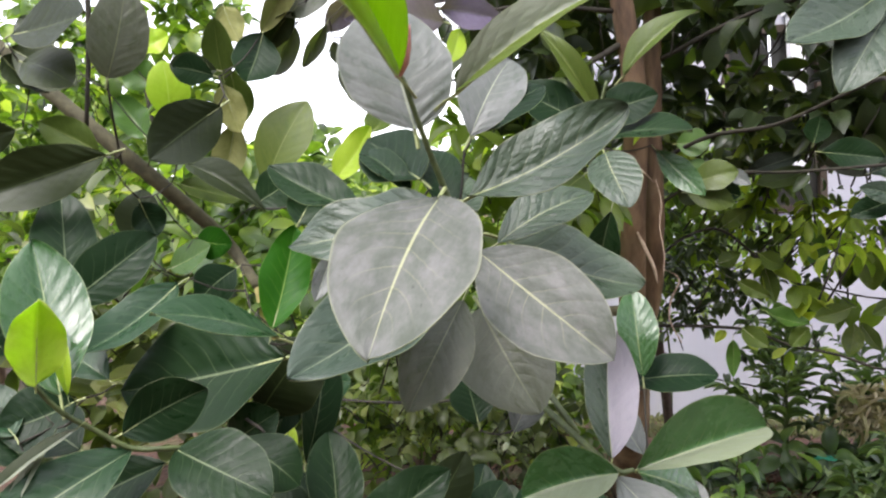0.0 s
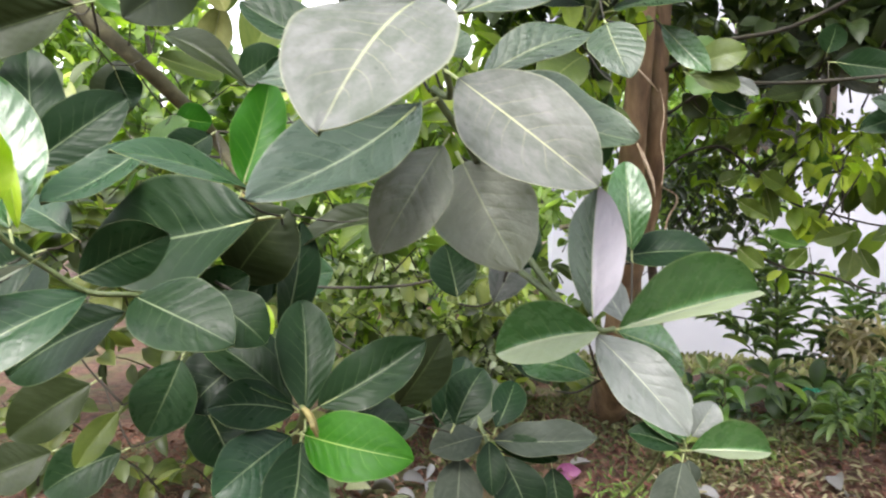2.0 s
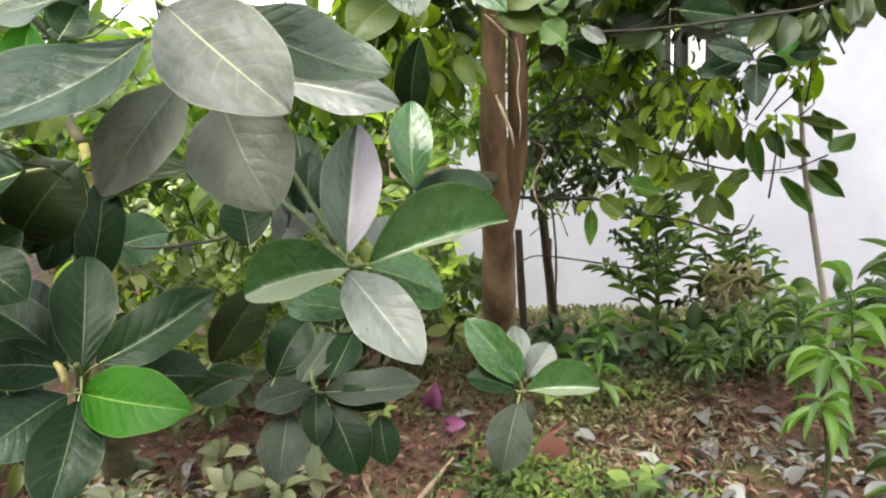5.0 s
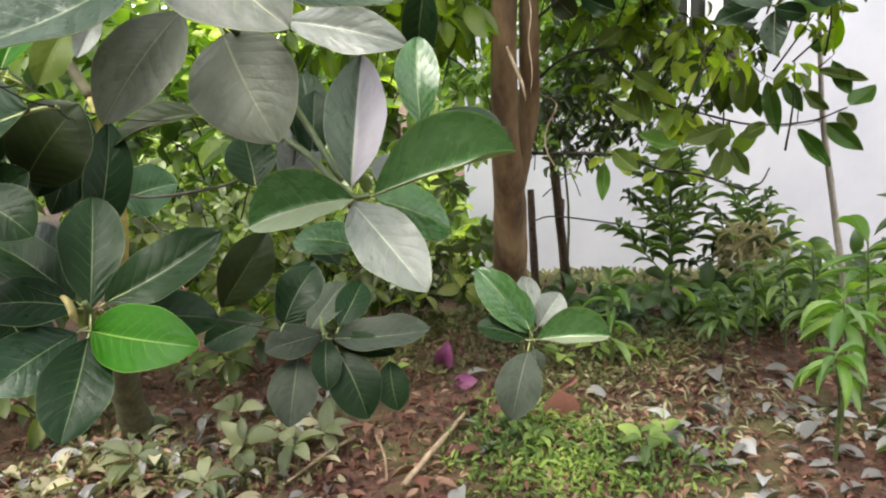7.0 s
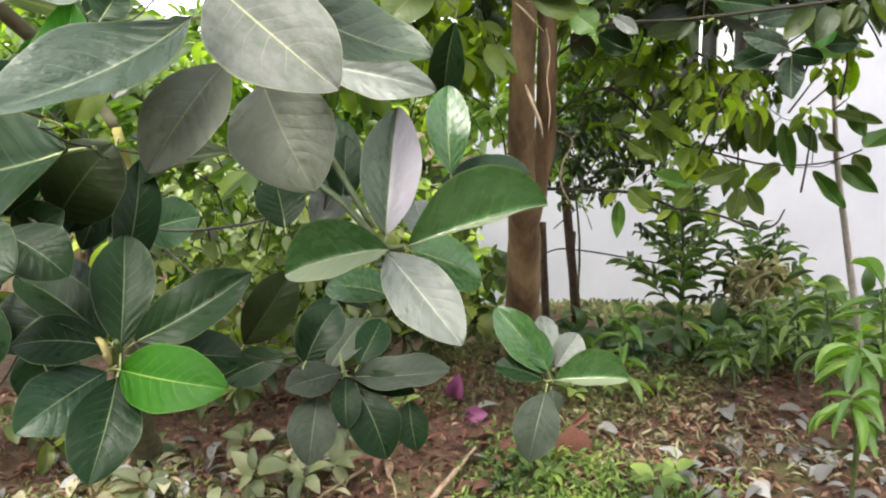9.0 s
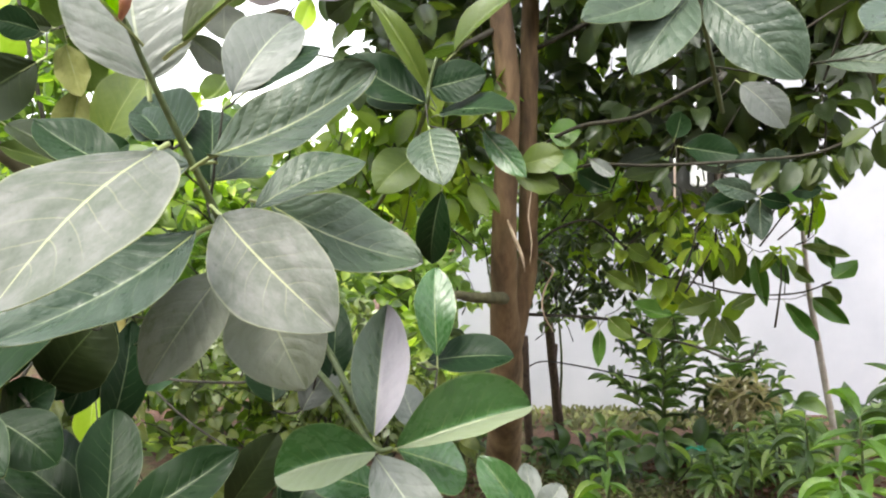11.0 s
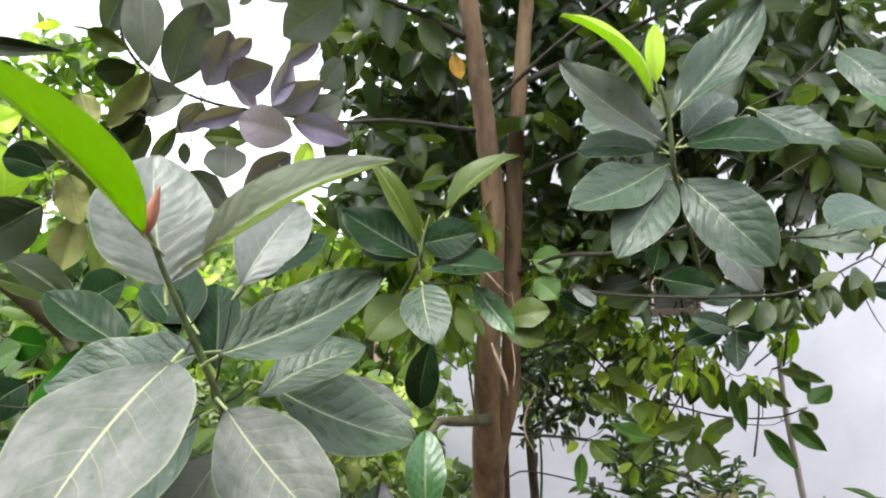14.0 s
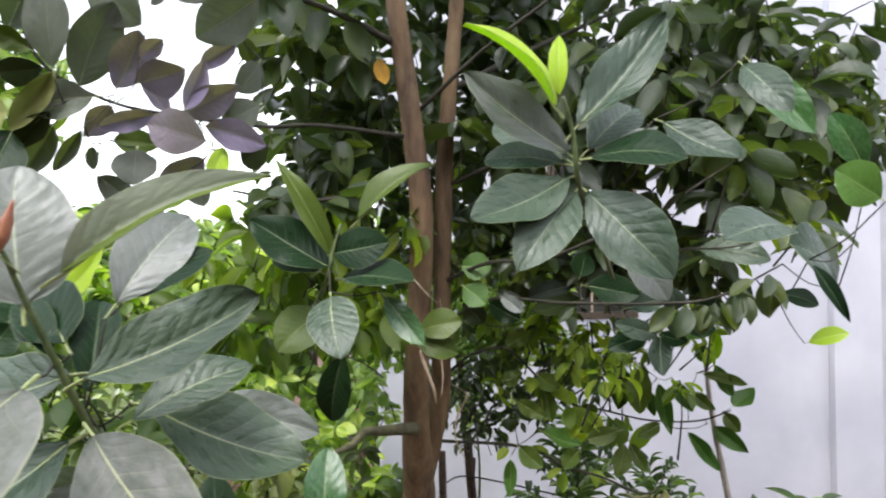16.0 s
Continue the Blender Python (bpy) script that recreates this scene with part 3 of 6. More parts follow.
# ---- ground ----
def build_ground():
    near = [i * 0.06 for i in range(-60, 91)]
    xs = [-2000, -500, -120, -40, -15, -7, -4.6, *near, 6.2, 8, 15, 40, 120, 500, 2000]
    ys = [-2000, -500, -120, -40, -15, -6, -3.5, -2, *[i * 0.06 for i in range(-20, 91)], 6, 7, 9, 15, 40, 120, 500, 2000]
    verts = [(x, y, ground_height(x, y)) for y in ys for x in xs]
    w = len(xs)
    faces = [(j * w + i, j * w + i + 1, (j + 1) * w + i + 1, (j + 1) * w + i) for j in range(len(ys) - 1) for i in range(w - 1)]
    me = bpy.data.meshes.new("ground")
    me.from_pydata(verts, [], faces)
    tagged(part("ground", smooth(me), SOIL), "reddish brown garden soil with moss patches", "ground", kind="structure")


build_ground()


# ---- white building behind ----
def box(bm, lo, hi, bevel=0.0):
    made = bmesh.ops.create_cube(bm, size=1)
    for v in made["verts"]:
        v.co = Vector([lo[i] + (v.co[i] + 0.5) * (hi[i] - lo[i]) for i in range(3)])
    if bevel:
        bmesh.ops.bevel(bm, geom=list({e for v in made["verts"] for e in v.link_edges}), offset=bevel, segments=2, affect="EDGES")
    return bm


def build_wall():
    bm = bmesh.new()
    left, right, y0, y1, base, top = 0.75, 4.20, 4.70, 4.92, -0.7, 3.4
    wx0, wx1, wz0, wz1 = 1.95, 2.63, 1.00, 2.25
    for lo, hi in (((left, y0, base), (wx0, y1, top)), ((wx1, y0, base), (right, y1, top)), ((wx0, y0, base), (wx1, y1, wz0)), ((wx0, y0, wz1), (wx1, y1, top))):
        box(bm, lo, hi)
    wall = tagged(part("wall_back", bm, PLASTER), "white plastered house wall with faint grey stains", "wall", kind="structure")
    bm = bmesh.new()
    box(bm, (right + 0.003, y0 - 0.06, base), (4.62, y1, top))
    tagged(part("wall_pier", bm, PLASTER), "white plastered corner pier of the house", "wall", kind="structure")
    bm = bmesh.new()
    box(bm, (4.63, y0 + 0.02, base), (7.5, y1, top))
    tagged(part("wall_side", bm, GREYSHADE), "stretch of house wall with its shade put into the grey", "wall", kind="structure")
    win = thing("window_1", (2.29, y0, wz0), "dark window with brown wooden frame in the white wall", "window", kind="structure")
    bm = bmesh.new()
    for lo, hi in (((wx0, y0 - 0.01, wz0), (wx0 + 0.05, y0 + 0.08, wz1)), ((wx1 - 0.05, y0 - 0.01, wz0), (wx1, y0 + 0.08, wz1)),
                   ((wx0 + 0.05, y0 - 0.01, wz0), (wx1 - 0.05, y0 + 0.08, wz0 + 0.05)), ((wx0 + 0.05, y0 - 0.01, wz1 - 0.05), (wx1 - 0.05, y0 + 0.08, wz1))):
        box(bm, lo, hi, 0.004)
    part("window_frame", bm, BROWNWOOD, win)
    for a, b in ((wx0 + 0.05, 2.28), (2.30, wx1 - 0.05)):
        part("pane", box(bmesh.new(), (a, y0 + 0.03, wz0 + 0.05), (b, y0 + 0.04, wz1 - 0.05)), DARKGLASS, win)
    pipe = thing("downpipe", (2.42, 4.64, 1.18), "short white square downpipe fixed before the window", "pipe")
    part("pipe_body", box(bmesh.new(), (2.375, 4.60, 1.18), (2.465, 4.685, 2.6), 0.012), WHITEPAINT, pipe)
    part("bracket", box(bmesh.new(), (2.355, 4.588, 2.3), (2.485, 4.70, 2.34), 0.004), WHITEPAINT, pipe)


build_wall()


def build_light_screens():
    """Unseen plain walls, added behind the camera and to its side to block sky light and darken reflections."""
    for name, lo, hi in (("wall_front", (-7.0, -3.4, -0.2), (7.6, -3.15, 4.3)), ("wall_west", (-7.25, -3.4, -0.2), (-7.003, 4.5, 3.0))):
        tagged(part(name, box(bmesh.new(), lo, hi), SCREENWALL), "unseen grey-brown wall added behind the camera to darken reflections" if name == "wall_front" else "unseen grey-brown wall added at the side to block sky light", "wall", kind="structure")


build_light_screens()


# ---- the tree with two stems ----
tree = thing("jackfruit_tree", (0.67, 2.70, 0.14), "jackfruit tree with two brown stems and dark leathery leaves", "tree")
part("trunk", tube("trunk", [(0.67, 2.70, 0.08), (0.66, 2.55, 0.26), (0.64, 2.36, 0.48), (0.63, 2.25, 0.70), (0.605, 2.12, 0.95), (0.595, 2.02, 1.2), (0.603, 1.95, 1.6), (0.567, 1.93, 1.93), (0.53, 1.91, 2.2), (0.49, 1.90, 2.6)],
     (0.080, 0.068, 0.061, 0.056, 0.044, 0.037, 0.034, 0.031, 0.028, 0.024), 14, 8, 0.09, 1), BARK, tree)
part("trunk", tube("trunk", [(0.645, 2.27, 0.70), (0.672, 2.215, 0.88), (0.695, 2.19, 1.02), (0.686, 2.10, 1.25), (0.69, 2.08, 1.55), (0.70, 2.07, 1.8), (0.725, 2.06, 2.1), (0.76, 2.04, 2.5)],
     (0.030, 0.034, 0.033, 0.030, 0.028, 0.026, 0.024, 0.02), 12, 8, 0.09, 2), BARK, tree, "thinner second stem")
part("bark_strip", tube("bark_strip", [(0.598, 1.985, 1.20), (0.604, 1.955, 1.17), (0.628, 1.94, 1.10), (0.638, 1.945, 1.05)], (0.004, 0.006, 0.005, 0.002), 6, 4, 0.3, 3), STRAWBARK, tree, "peeling strip of pale bark")

part("bark_strip", tube("bark_strip", [(0.739, 2.231, 1.052), (0.790, 2.217, 1.013), (0.753, 2.201, 0.945), (0.743, 2.184, 0.881), (0.771, 2.164, 0.812)], (0.0015, 0.003, 0.0035, 0.003, 0.0015), 6, 5, 0.3, 5), STRAWBARK, tree, "dry strip of bark hanging beside the stem")

part("bark_strip", tube("bark_strip", [(0.568, 1.973, 1.428), (0.583, 1.936, 1.406), (0.616, 1.926, 1.369), (0.648, 1.959, 1.343)], (0.0015, 0.003, 0.003, 0.0015), 6, 4, 0.3, 6), STRAWBARK, tree, "peeling strip of pale bark")
part("bark_strip", tube("bark_strip", [(0.660, 1.981, 1.353), (0.664, 1.954, 1.283), (0.651, 1.939, 1.214), (0.655, 1.921, 1.137), (0.647, 1.916, 1.072)], (0.001, 0.002, 0.0022, 0.002, 0.001), 6, 4, 0.3, 7), STRAWBARK, tree, "thin loose strip of pale bark")

BOUGHS = []
BOUGHS.append(([(0.59, 1.94, 1.90), (0.729, 1.708, 2.02), (0.866, 1.537, 2.11), (1.0, 1.42, 2.2)], (0.0065, 0.005, 0.004, 0.003)))
BOUGHS.append(([(0.54, 1.92, 2.09), (0.346, 1.855, 2.16), (0.173, 1.826, 2.20), (0.0, 1.8, 2.25)], (0.012, 0.009, 0.007, 0.004)))
BOUGHS.append(([(0.57, 1.94, 1.83), (0.312, 1.817, 1.837), (0.159, 1.736, 1.817), (-0.046, 1.611, 1.820), (-0.148, 1.594, 1.838), (-0.248, 1.585, 1.882), (-0.294, 1.570, 1.922), (-0.322, 1.563, 1.979), (-0.309, 1.560, 2.023), (-0.273, 1.554, 2.085)], (0.007, 0.006, 0.005, 0.0045, 0.004, 0.004, 0.004, 0.0035, 0.003, 0.0025)))
BOUGHS.append(([(0.69, 2.08, 1.40), (0.789, 1.9, 1.46), (0.88, 1.68, 1.47), (0.95, 1.4, 1.53), (0.86, 1.2, 1.50)], (0.0065, 0.006, 0.005, 0.005, 0.005)))
BOUGHS.append(([(0.59, 2.05, 0.955), (0.473, 1.9, 0.99), (0.414, 1.77, 1.023), (0.37, 1.62, 1.03), (0.30, 1.5, 1.04)], (0.020, 0.014, 0.011, 0.008, 0.005)))
BOUGHS.append(([(0.61, 1.95, 1.76), (0.378, 1.863, 1.652), (0.219, 1.833, 1.64), (0.08, 1.8, 1.66)], (0.009, 0.007, 0.006, 0.003)))
BOUGHS.append(([(0.71, 2.2, 1.08), (0.80, 2.19, 1.15), (0.917, 2.172, 1.17), (1.029, 2.133, 1.06), (1.128, 2.107, 0.985), (1.239, 2.15, 0.955), (1.418, 2.171, 0.904), (1.571, 2.11, 0.906), (1.668, 2.063, 0.946)], (0.005, 0.0048, 0.0045, 0.0042, 0.004, 0.0036, 0.0032, 0.003, 0.0025)))
BOUGHS.append(([(0.70, 2.24, 0.86), (0.971, 2.18, 0.839), (1.075, 2.06, 0.802), (1.153, 1.95, 0.795), (1.242, 1.883, 0.761), (1.30, 1.882, 0.768), (1.332, 1.891, 0.81)], (0.006, 0.005, 0.0045, 0.004, 0.0035, 0.003, 0.002)))
BOUGHS.append(([(0.70, 2.1, 1.27), (0.82, 1.98, 1.35), (0.98, 1.80, 1.345), (1.17, 1.62, 1.35), (1.304, 1.55, 1.368), (1.42, 1.45, 1.452)], (0.0052, 0.0046, 0.0042, 0.004, 0.0034, 0.0024)))
BOUGHS.append(([(0.70, 2.07, 1.70), (0.95, 1.95, 1.80), (1.25, 1.9, 1.85), (1.5, 1.85, 1.95)], (0.0075, 0.006, 0.005, 0.003)))
BOUGHS.append(([(0.72, 2.06, 2.0), (1.0, 2.1, 2.15), (1.3, 2.15, 2.3)], (0.012, 0.009, 0.006)))
BOUGH_OBS = [part("limb", tube("limb", p, r, 8, 5, 0.15, i + 10), TWIG if i != 4 else OLIVEBARK, tree) for i, (p, r) in enumerate(BOUGHS)]

whorl_t = shoot(tree, [(0.840, 1.152, 1.438), (0.735, 0.992, 1.539), (0.669, 0.888, 1.593), (0.654, 0.868, 1.660), (0.633, 0.850, 1.710)], (0.004, 0.004, 0.0038, 0.0035, 0.0025))
leaf(whorl_t, (0.653, 0.890, 1.601), (0.489, 0.822, 1.538), 0.083, -47, "slate", 2)
leaf(whorl_t, (0.663, 0.889, 1.579), (0.552, 0.815, 1.467), 0.080, -35, "slate", 1)
leaf(whorl_t, (0.682, 0.887, 1.579), (0.766, 0.788, 1.454), 0.099, 63, "slate", 1)
leaf(whorl_t, (0.651, 0.880, 1.636), (0.505, 0.916, 1.758), 0.072, -75, "pale", 2)
leaf(whorl_t, (0.625, 0.861, 1.701), (0.493, 0.856, 1.811), 0.076, -33, "young", 3)
leaf(whorl_t, (0.628, 0.851, 1.714), (0.638, 0.877, 1.808), 0.028, -25, "young", 3)
leaf(whorl_t, (0.661, 0.867, 1.676), (0.827, 0.912, 1.856), 0.079, 48, "slate", 2)
leaf(whorl_t, (0.684, 0.875, 1.629), (0.797, 0.800, 1.621), 0.095, 36, "mature", 1)
leaf(whorl_t, (0.689, 0.895, 1.645), (0.814, 0.998, 1.729), 0.076, 37, "slate", 1)
leaf(whorl_t, (0.663, 0.918, 1.632), (0.590, 1.047, 1.721), 0.085, -54, "slate", 1)
leaf(whorl_t, (0.651, 0.900, 1.623), (0.542, 0.954, 1.633), 0.088, -36, "mature", 1)
leaf(whorl_t, (0.716, 0.931, 1.644), (0.861, 1.043, 1.699), 0.078, 15, "pale", 1)
leaf(whorl_t, (0.970, 0.831, 1.525), (0.817, 0.750, 1.503), 0.090, -29, "slate", 1)
leaf(whorl_t, (0.894, 0.942, 1.492), (0.981, 0.881, 1.474), 0.054, 56, "dusty", 1)
leaf(whorl_t, (0.863, 0.992, 1.707), (0.936, 0.883, 1.633), 0.076, 44, "slate", 2)
leaf(whorl_t, (1.000, 0.972, 1.802), (1.014, 0.871, 1.706), 0.064, 41, "slate", 1)
leaf(whorl_t, (0.847, 1.100, 1.481), (0.896, 1.045, 1.402), 0.066, 53, "pale", 1)
leaf(whorl_t, (1.590, 1.578, 1.238), (1.658, 1.514, 1.267), 0.051, 63, "young", 1)
leaf(whorl_t, (1.184, 1.043, 1.458), (1.212, 0.987, 1.357), 0.027, 57, "mature", 3)
leaf(whorl_t, (1.514, 1.591, 1.369), (1.582, 1.528, 1.341), 0.056, 54, "mature", 1)
leaf(whorl_t, (1.370, 1.211, 1.417), (1.210, 1.140, 1.501), 0.162, -63, "mature", 1)
leaf(whorl_t, (1.355, 1.111, 1.644), (1.290, 1.123, 1.757), 0.068, -108, "glossy", 1)
leaf(whorl_t, (1.045, 1.017, 1.820), (1.121, 0.952, 1.686), 0.068, 75, "glossy", 2)
leaf(whorl_t, (1.228, 0.932, 1.574), (1.153, 0.946, 1.623), 0.083, -89, "fresh2", 1)
whorl_h = shoot(tree, [(0.214, 1.489, 1.276), (0.279, 1.296, 1.380), (0.309, 1.150, 1.457), (0.315, 1.138, 1.493), (0.330, 1.135, 1.543)], (0.005, 0.0045, 0.004, 0.0035, 0.0025))
leaf(whorl_h, (0.310, 1.090, 1.420), (0.320, 0.990, 1.334), 0.084, 13, "dusty", 0)
leaf(whorl_h, (0.309, 1.149, 1.470), (0.174, 1.185, 1.557), 0.089, -56, "mature", 2)
leaf(whorl_h, (0.316, 1.148, 1.485), (0.218, 1.197, 1.663), 0.041, -55, "olive", 3)
leaf(whorl_h, (0.318, 1.138, 1.493), (0.411, 1.115, 1.511), 0.075, 77, "mature", 0)
leaf(whorl_h, (0.361, 1.141, 1.552), (0.496, 1.141, 1.652), 0.057, 38, "olive", 3)
leaf(whorl_h, (0.333, 1.147, 1.450), (0.444, 1.052, 1.443), 0.087, 29, "mature", 1)
leaf(whorl_h, (0.298, 1.223, 1.385), (0.218, 1.185, 1.321), 0.088, -51, "olive", 0)
leaf(whorl_h, (0.292, 1.172, 1.462), (0.211, 1.232, 1.493), 0.063, -46, "mature", 1)
leaf(whorl_h, (0.402, 1.108, 1.418), (0.460, 1.052, 1.338), 0.045, 58, "glossy", 2)
leaf(whorl_h, (0.463, 1.132, 1.355), (0.536, 1.102, 1.372), 0.057, 64, "olive", 1)
leaf(whorl_h, (0.458, 1.133, 1.340), (0.528, 1.104, 1.317), 0.048, 60, "olive", 1)
leaf(whorl_h, (0.333, 1.170, 1.317), (0.312, 1.226, 1.181), 0.064, -142, "mature", 1)
leaf(whorl_h, (0.459, 1.743, 1.999), (0.478, 1.722, 1.929), 0.039, 53, "amber", 5)
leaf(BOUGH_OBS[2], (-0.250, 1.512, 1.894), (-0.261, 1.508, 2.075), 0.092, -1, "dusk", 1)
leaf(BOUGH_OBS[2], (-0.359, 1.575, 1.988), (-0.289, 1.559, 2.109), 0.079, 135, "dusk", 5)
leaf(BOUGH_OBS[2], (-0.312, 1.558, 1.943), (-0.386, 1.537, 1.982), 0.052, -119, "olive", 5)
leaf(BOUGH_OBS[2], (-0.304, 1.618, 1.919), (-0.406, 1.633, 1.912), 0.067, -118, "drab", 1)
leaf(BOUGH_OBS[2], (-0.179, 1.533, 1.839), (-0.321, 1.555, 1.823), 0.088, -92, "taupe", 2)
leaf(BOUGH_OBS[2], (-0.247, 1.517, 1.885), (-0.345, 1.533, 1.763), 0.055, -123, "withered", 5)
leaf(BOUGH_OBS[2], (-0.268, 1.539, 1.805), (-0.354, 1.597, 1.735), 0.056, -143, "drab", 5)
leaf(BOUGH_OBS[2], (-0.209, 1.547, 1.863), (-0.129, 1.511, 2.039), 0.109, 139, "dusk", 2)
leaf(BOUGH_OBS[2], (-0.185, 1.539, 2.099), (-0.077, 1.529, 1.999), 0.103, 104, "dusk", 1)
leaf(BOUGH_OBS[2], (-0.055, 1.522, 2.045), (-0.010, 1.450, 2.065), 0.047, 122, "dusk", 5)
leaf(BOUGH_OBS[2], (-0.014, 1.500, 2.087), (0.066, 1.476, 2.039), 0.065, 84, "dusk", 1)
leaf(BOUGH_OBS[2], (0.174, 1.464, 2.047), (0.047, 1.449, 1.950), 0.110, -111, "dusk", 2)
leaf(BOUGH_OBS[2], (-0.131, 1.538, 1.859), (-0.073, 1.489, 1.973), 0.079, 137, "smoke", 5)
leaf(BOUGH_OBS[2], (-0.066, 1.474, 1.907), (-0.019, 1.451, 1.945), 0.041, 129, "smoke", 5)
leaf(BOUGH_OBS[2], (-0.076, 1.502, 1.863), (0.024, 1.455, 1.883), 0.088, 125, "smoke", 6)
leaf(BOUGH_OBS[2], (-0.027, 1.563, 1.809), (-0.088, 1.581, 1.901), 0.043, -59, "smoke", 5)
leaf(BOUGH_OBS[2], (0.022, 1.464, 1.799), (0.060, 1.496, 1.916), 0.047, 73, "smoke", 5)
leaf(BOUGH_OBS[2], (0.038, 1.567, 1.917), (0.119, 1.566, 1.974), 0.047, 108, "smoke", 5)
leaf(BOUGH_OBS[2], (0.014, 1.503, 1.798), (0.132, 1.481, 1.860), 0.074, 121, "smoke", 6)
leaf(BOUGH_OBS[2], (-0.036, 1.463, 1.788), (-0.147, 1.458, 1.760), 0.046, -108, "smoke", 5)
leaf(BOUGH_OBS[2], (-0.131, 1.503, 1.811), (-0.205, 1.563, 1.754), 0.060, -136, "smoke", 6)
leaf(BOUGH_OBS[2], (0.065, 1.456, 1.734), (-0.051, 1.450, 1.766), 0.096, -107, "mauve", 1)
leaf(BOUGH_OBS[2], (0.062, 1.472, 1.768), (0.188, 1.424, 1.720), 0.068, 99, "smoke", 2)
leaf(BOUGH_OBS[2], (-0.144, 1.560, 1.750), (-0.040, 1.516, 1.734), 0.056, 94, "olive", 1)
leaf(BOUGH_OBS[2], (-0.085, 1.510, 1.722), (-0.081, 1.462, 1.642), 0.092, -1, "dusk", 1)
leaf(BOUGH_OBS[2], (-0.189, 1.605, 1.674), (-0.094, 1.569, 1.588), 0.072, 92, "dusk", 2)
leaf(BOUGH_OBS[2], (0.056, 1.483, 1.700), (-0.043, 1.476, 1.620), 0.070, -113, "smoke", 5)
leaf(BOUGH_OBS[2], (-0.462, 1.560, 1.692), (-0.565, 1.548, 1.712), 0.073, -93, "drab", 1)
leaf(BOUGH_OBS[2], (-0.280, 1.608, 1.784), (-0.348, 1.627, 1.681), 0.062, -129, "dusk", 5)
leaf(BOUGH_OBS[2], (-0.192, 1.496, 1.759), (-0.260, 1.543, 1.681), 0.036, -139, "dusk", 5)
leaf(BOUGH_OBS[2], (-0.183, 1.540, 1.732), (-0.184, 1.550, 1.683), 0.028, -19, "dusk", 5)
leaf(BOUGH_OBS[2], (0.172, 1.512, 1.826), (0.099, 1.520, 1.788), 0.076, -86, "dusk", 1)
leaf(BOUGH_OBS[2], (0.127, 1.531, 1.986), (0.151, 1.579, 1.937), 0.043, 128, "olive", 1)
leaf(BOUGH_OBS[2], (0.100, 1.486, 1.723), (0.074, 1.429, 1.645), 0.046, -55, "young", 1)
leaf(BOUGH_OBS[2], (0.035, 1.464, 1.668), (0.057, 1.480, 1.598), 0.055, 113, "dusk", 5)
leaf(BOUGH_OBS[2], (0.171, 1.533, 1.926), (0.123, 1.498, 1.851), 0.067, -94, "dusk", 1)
leaf(BOUGH_OBS[2], (0.190, 1.523, 1.735), (0.128, 1.565, 1.703), 0.067, -107, "drab", 1)
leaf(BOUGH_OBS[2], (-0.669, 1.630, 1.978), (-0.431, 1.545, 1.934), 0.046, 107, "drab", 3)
leaf(BOUGH_OBS[6], (1.096, 1.993, 1.389), (0.940, 2.013, 1.347), 0.062, -65, "dull", 1)
leaf(BOUGH_OBS[6], (1.085, 1.990, 1.455), (0.943, 1.951, 1.493), 0.065, -99, "dull", 1)
leaf(BOUGH_OBS[6], (1.212, 2.045, 1.440), (1.331, 1.993, 1.399), 0.081, 82, "mature", 1)
leaf(BOUGH_OBS[6], (1.138, 1.985, 1.383), (1.274, 1.963, 1.314), 0.053, 103, "pale", 2)
leaf(BOUGH_OBS[6], (1.098, 1.959, 1.344), (0.922, 1.912, 1.315), 0.069, -52, "drab", 2)
leaf(BOUGH_OBS[6], (0.870, 2.026, 1.372), (0.910, 1.942, 1.321), 0.035, 47, "pale", 2)
leaf(BOUGH_OBS[6], (1.212, 1.698, 1.255), (1.089, 1.697, 1.294), 0.058, -80, "slate", 1)
leaf(BOUGH_OBS[6], (1.202, 1.733, 1.256), (1.079, 1.725, 1.221), 0.067, -60, "mature", 1)
leaf(BOUGH_OBS[6], (1.270, 1.795, 1.248), (1.341, 1.764, 1.228), 0.049, 97, "mature", 1)
leaf(BOUGH_OBS[6], (1.329, 1.810, 1.314), (1.313, 1.792, 1.380), 0.078, -177, "slate", 1)
leaf(BOUGH_OBS[6], (1.331, 1.755, 1.265), (1.419, 1.741, 1.264), 0.052, 84, "mature", 2)
leaf(BOUGH_OBS[6], (1.272, 2.019, 1.505), (1.201, 2.027, 1.478), 0.062, -62, "dull", 1)
leaf(BOUGH_OBS[6], (1.279, 1.806, 1.241), (1.269, 1.777, 1.128), 0.068, 29, "slate", 6)
leaf(BOUGH_OBS[6], (1.508, 2.139, 1.248), (1.577, 2.137, 1.216), 0.044, 103, "fresh2", 6)
leaf(BOUGH_OBS[6], (1.580, 2.048, 1.150), (1.546, 2.083, 1.135), 0.062, -55, "fresh2", 6)
leaf(BOUGH_OBS[6], (1.599, 2.039, 1.124), (1.604, 2.040, 1.221), 0.045, -33, "young", 5)
leaf(BOUGH_OBS[6], (1.605, 2.126, 1.062), (1.757, 2.098, 1.023), 0.043, 63, "olive", 2)
leaf(BOUGH_OBS[6], (1.666, 2.152, 1.087), (1.701, 2.101, 0.983), 0.051, 66, "fresh2", 2)
leaf(BOUGH_OBS[6], (1.708, 2.113, 0.950), (1.811, 2.141, 0.999), 0.069, 32, "fresh2", 6)
leaf(BOUGH_OBS[6], (1.568, 2.011, 0.910), (1.691, 2.008, 0.817), 0.060, 99, "fresh2", 6)
leaf(BOUGH_OBS[6], (1.669, 2.107, 0.926), (1.696, 2.057, 0.874), 0.052, 58, "olive", 5)
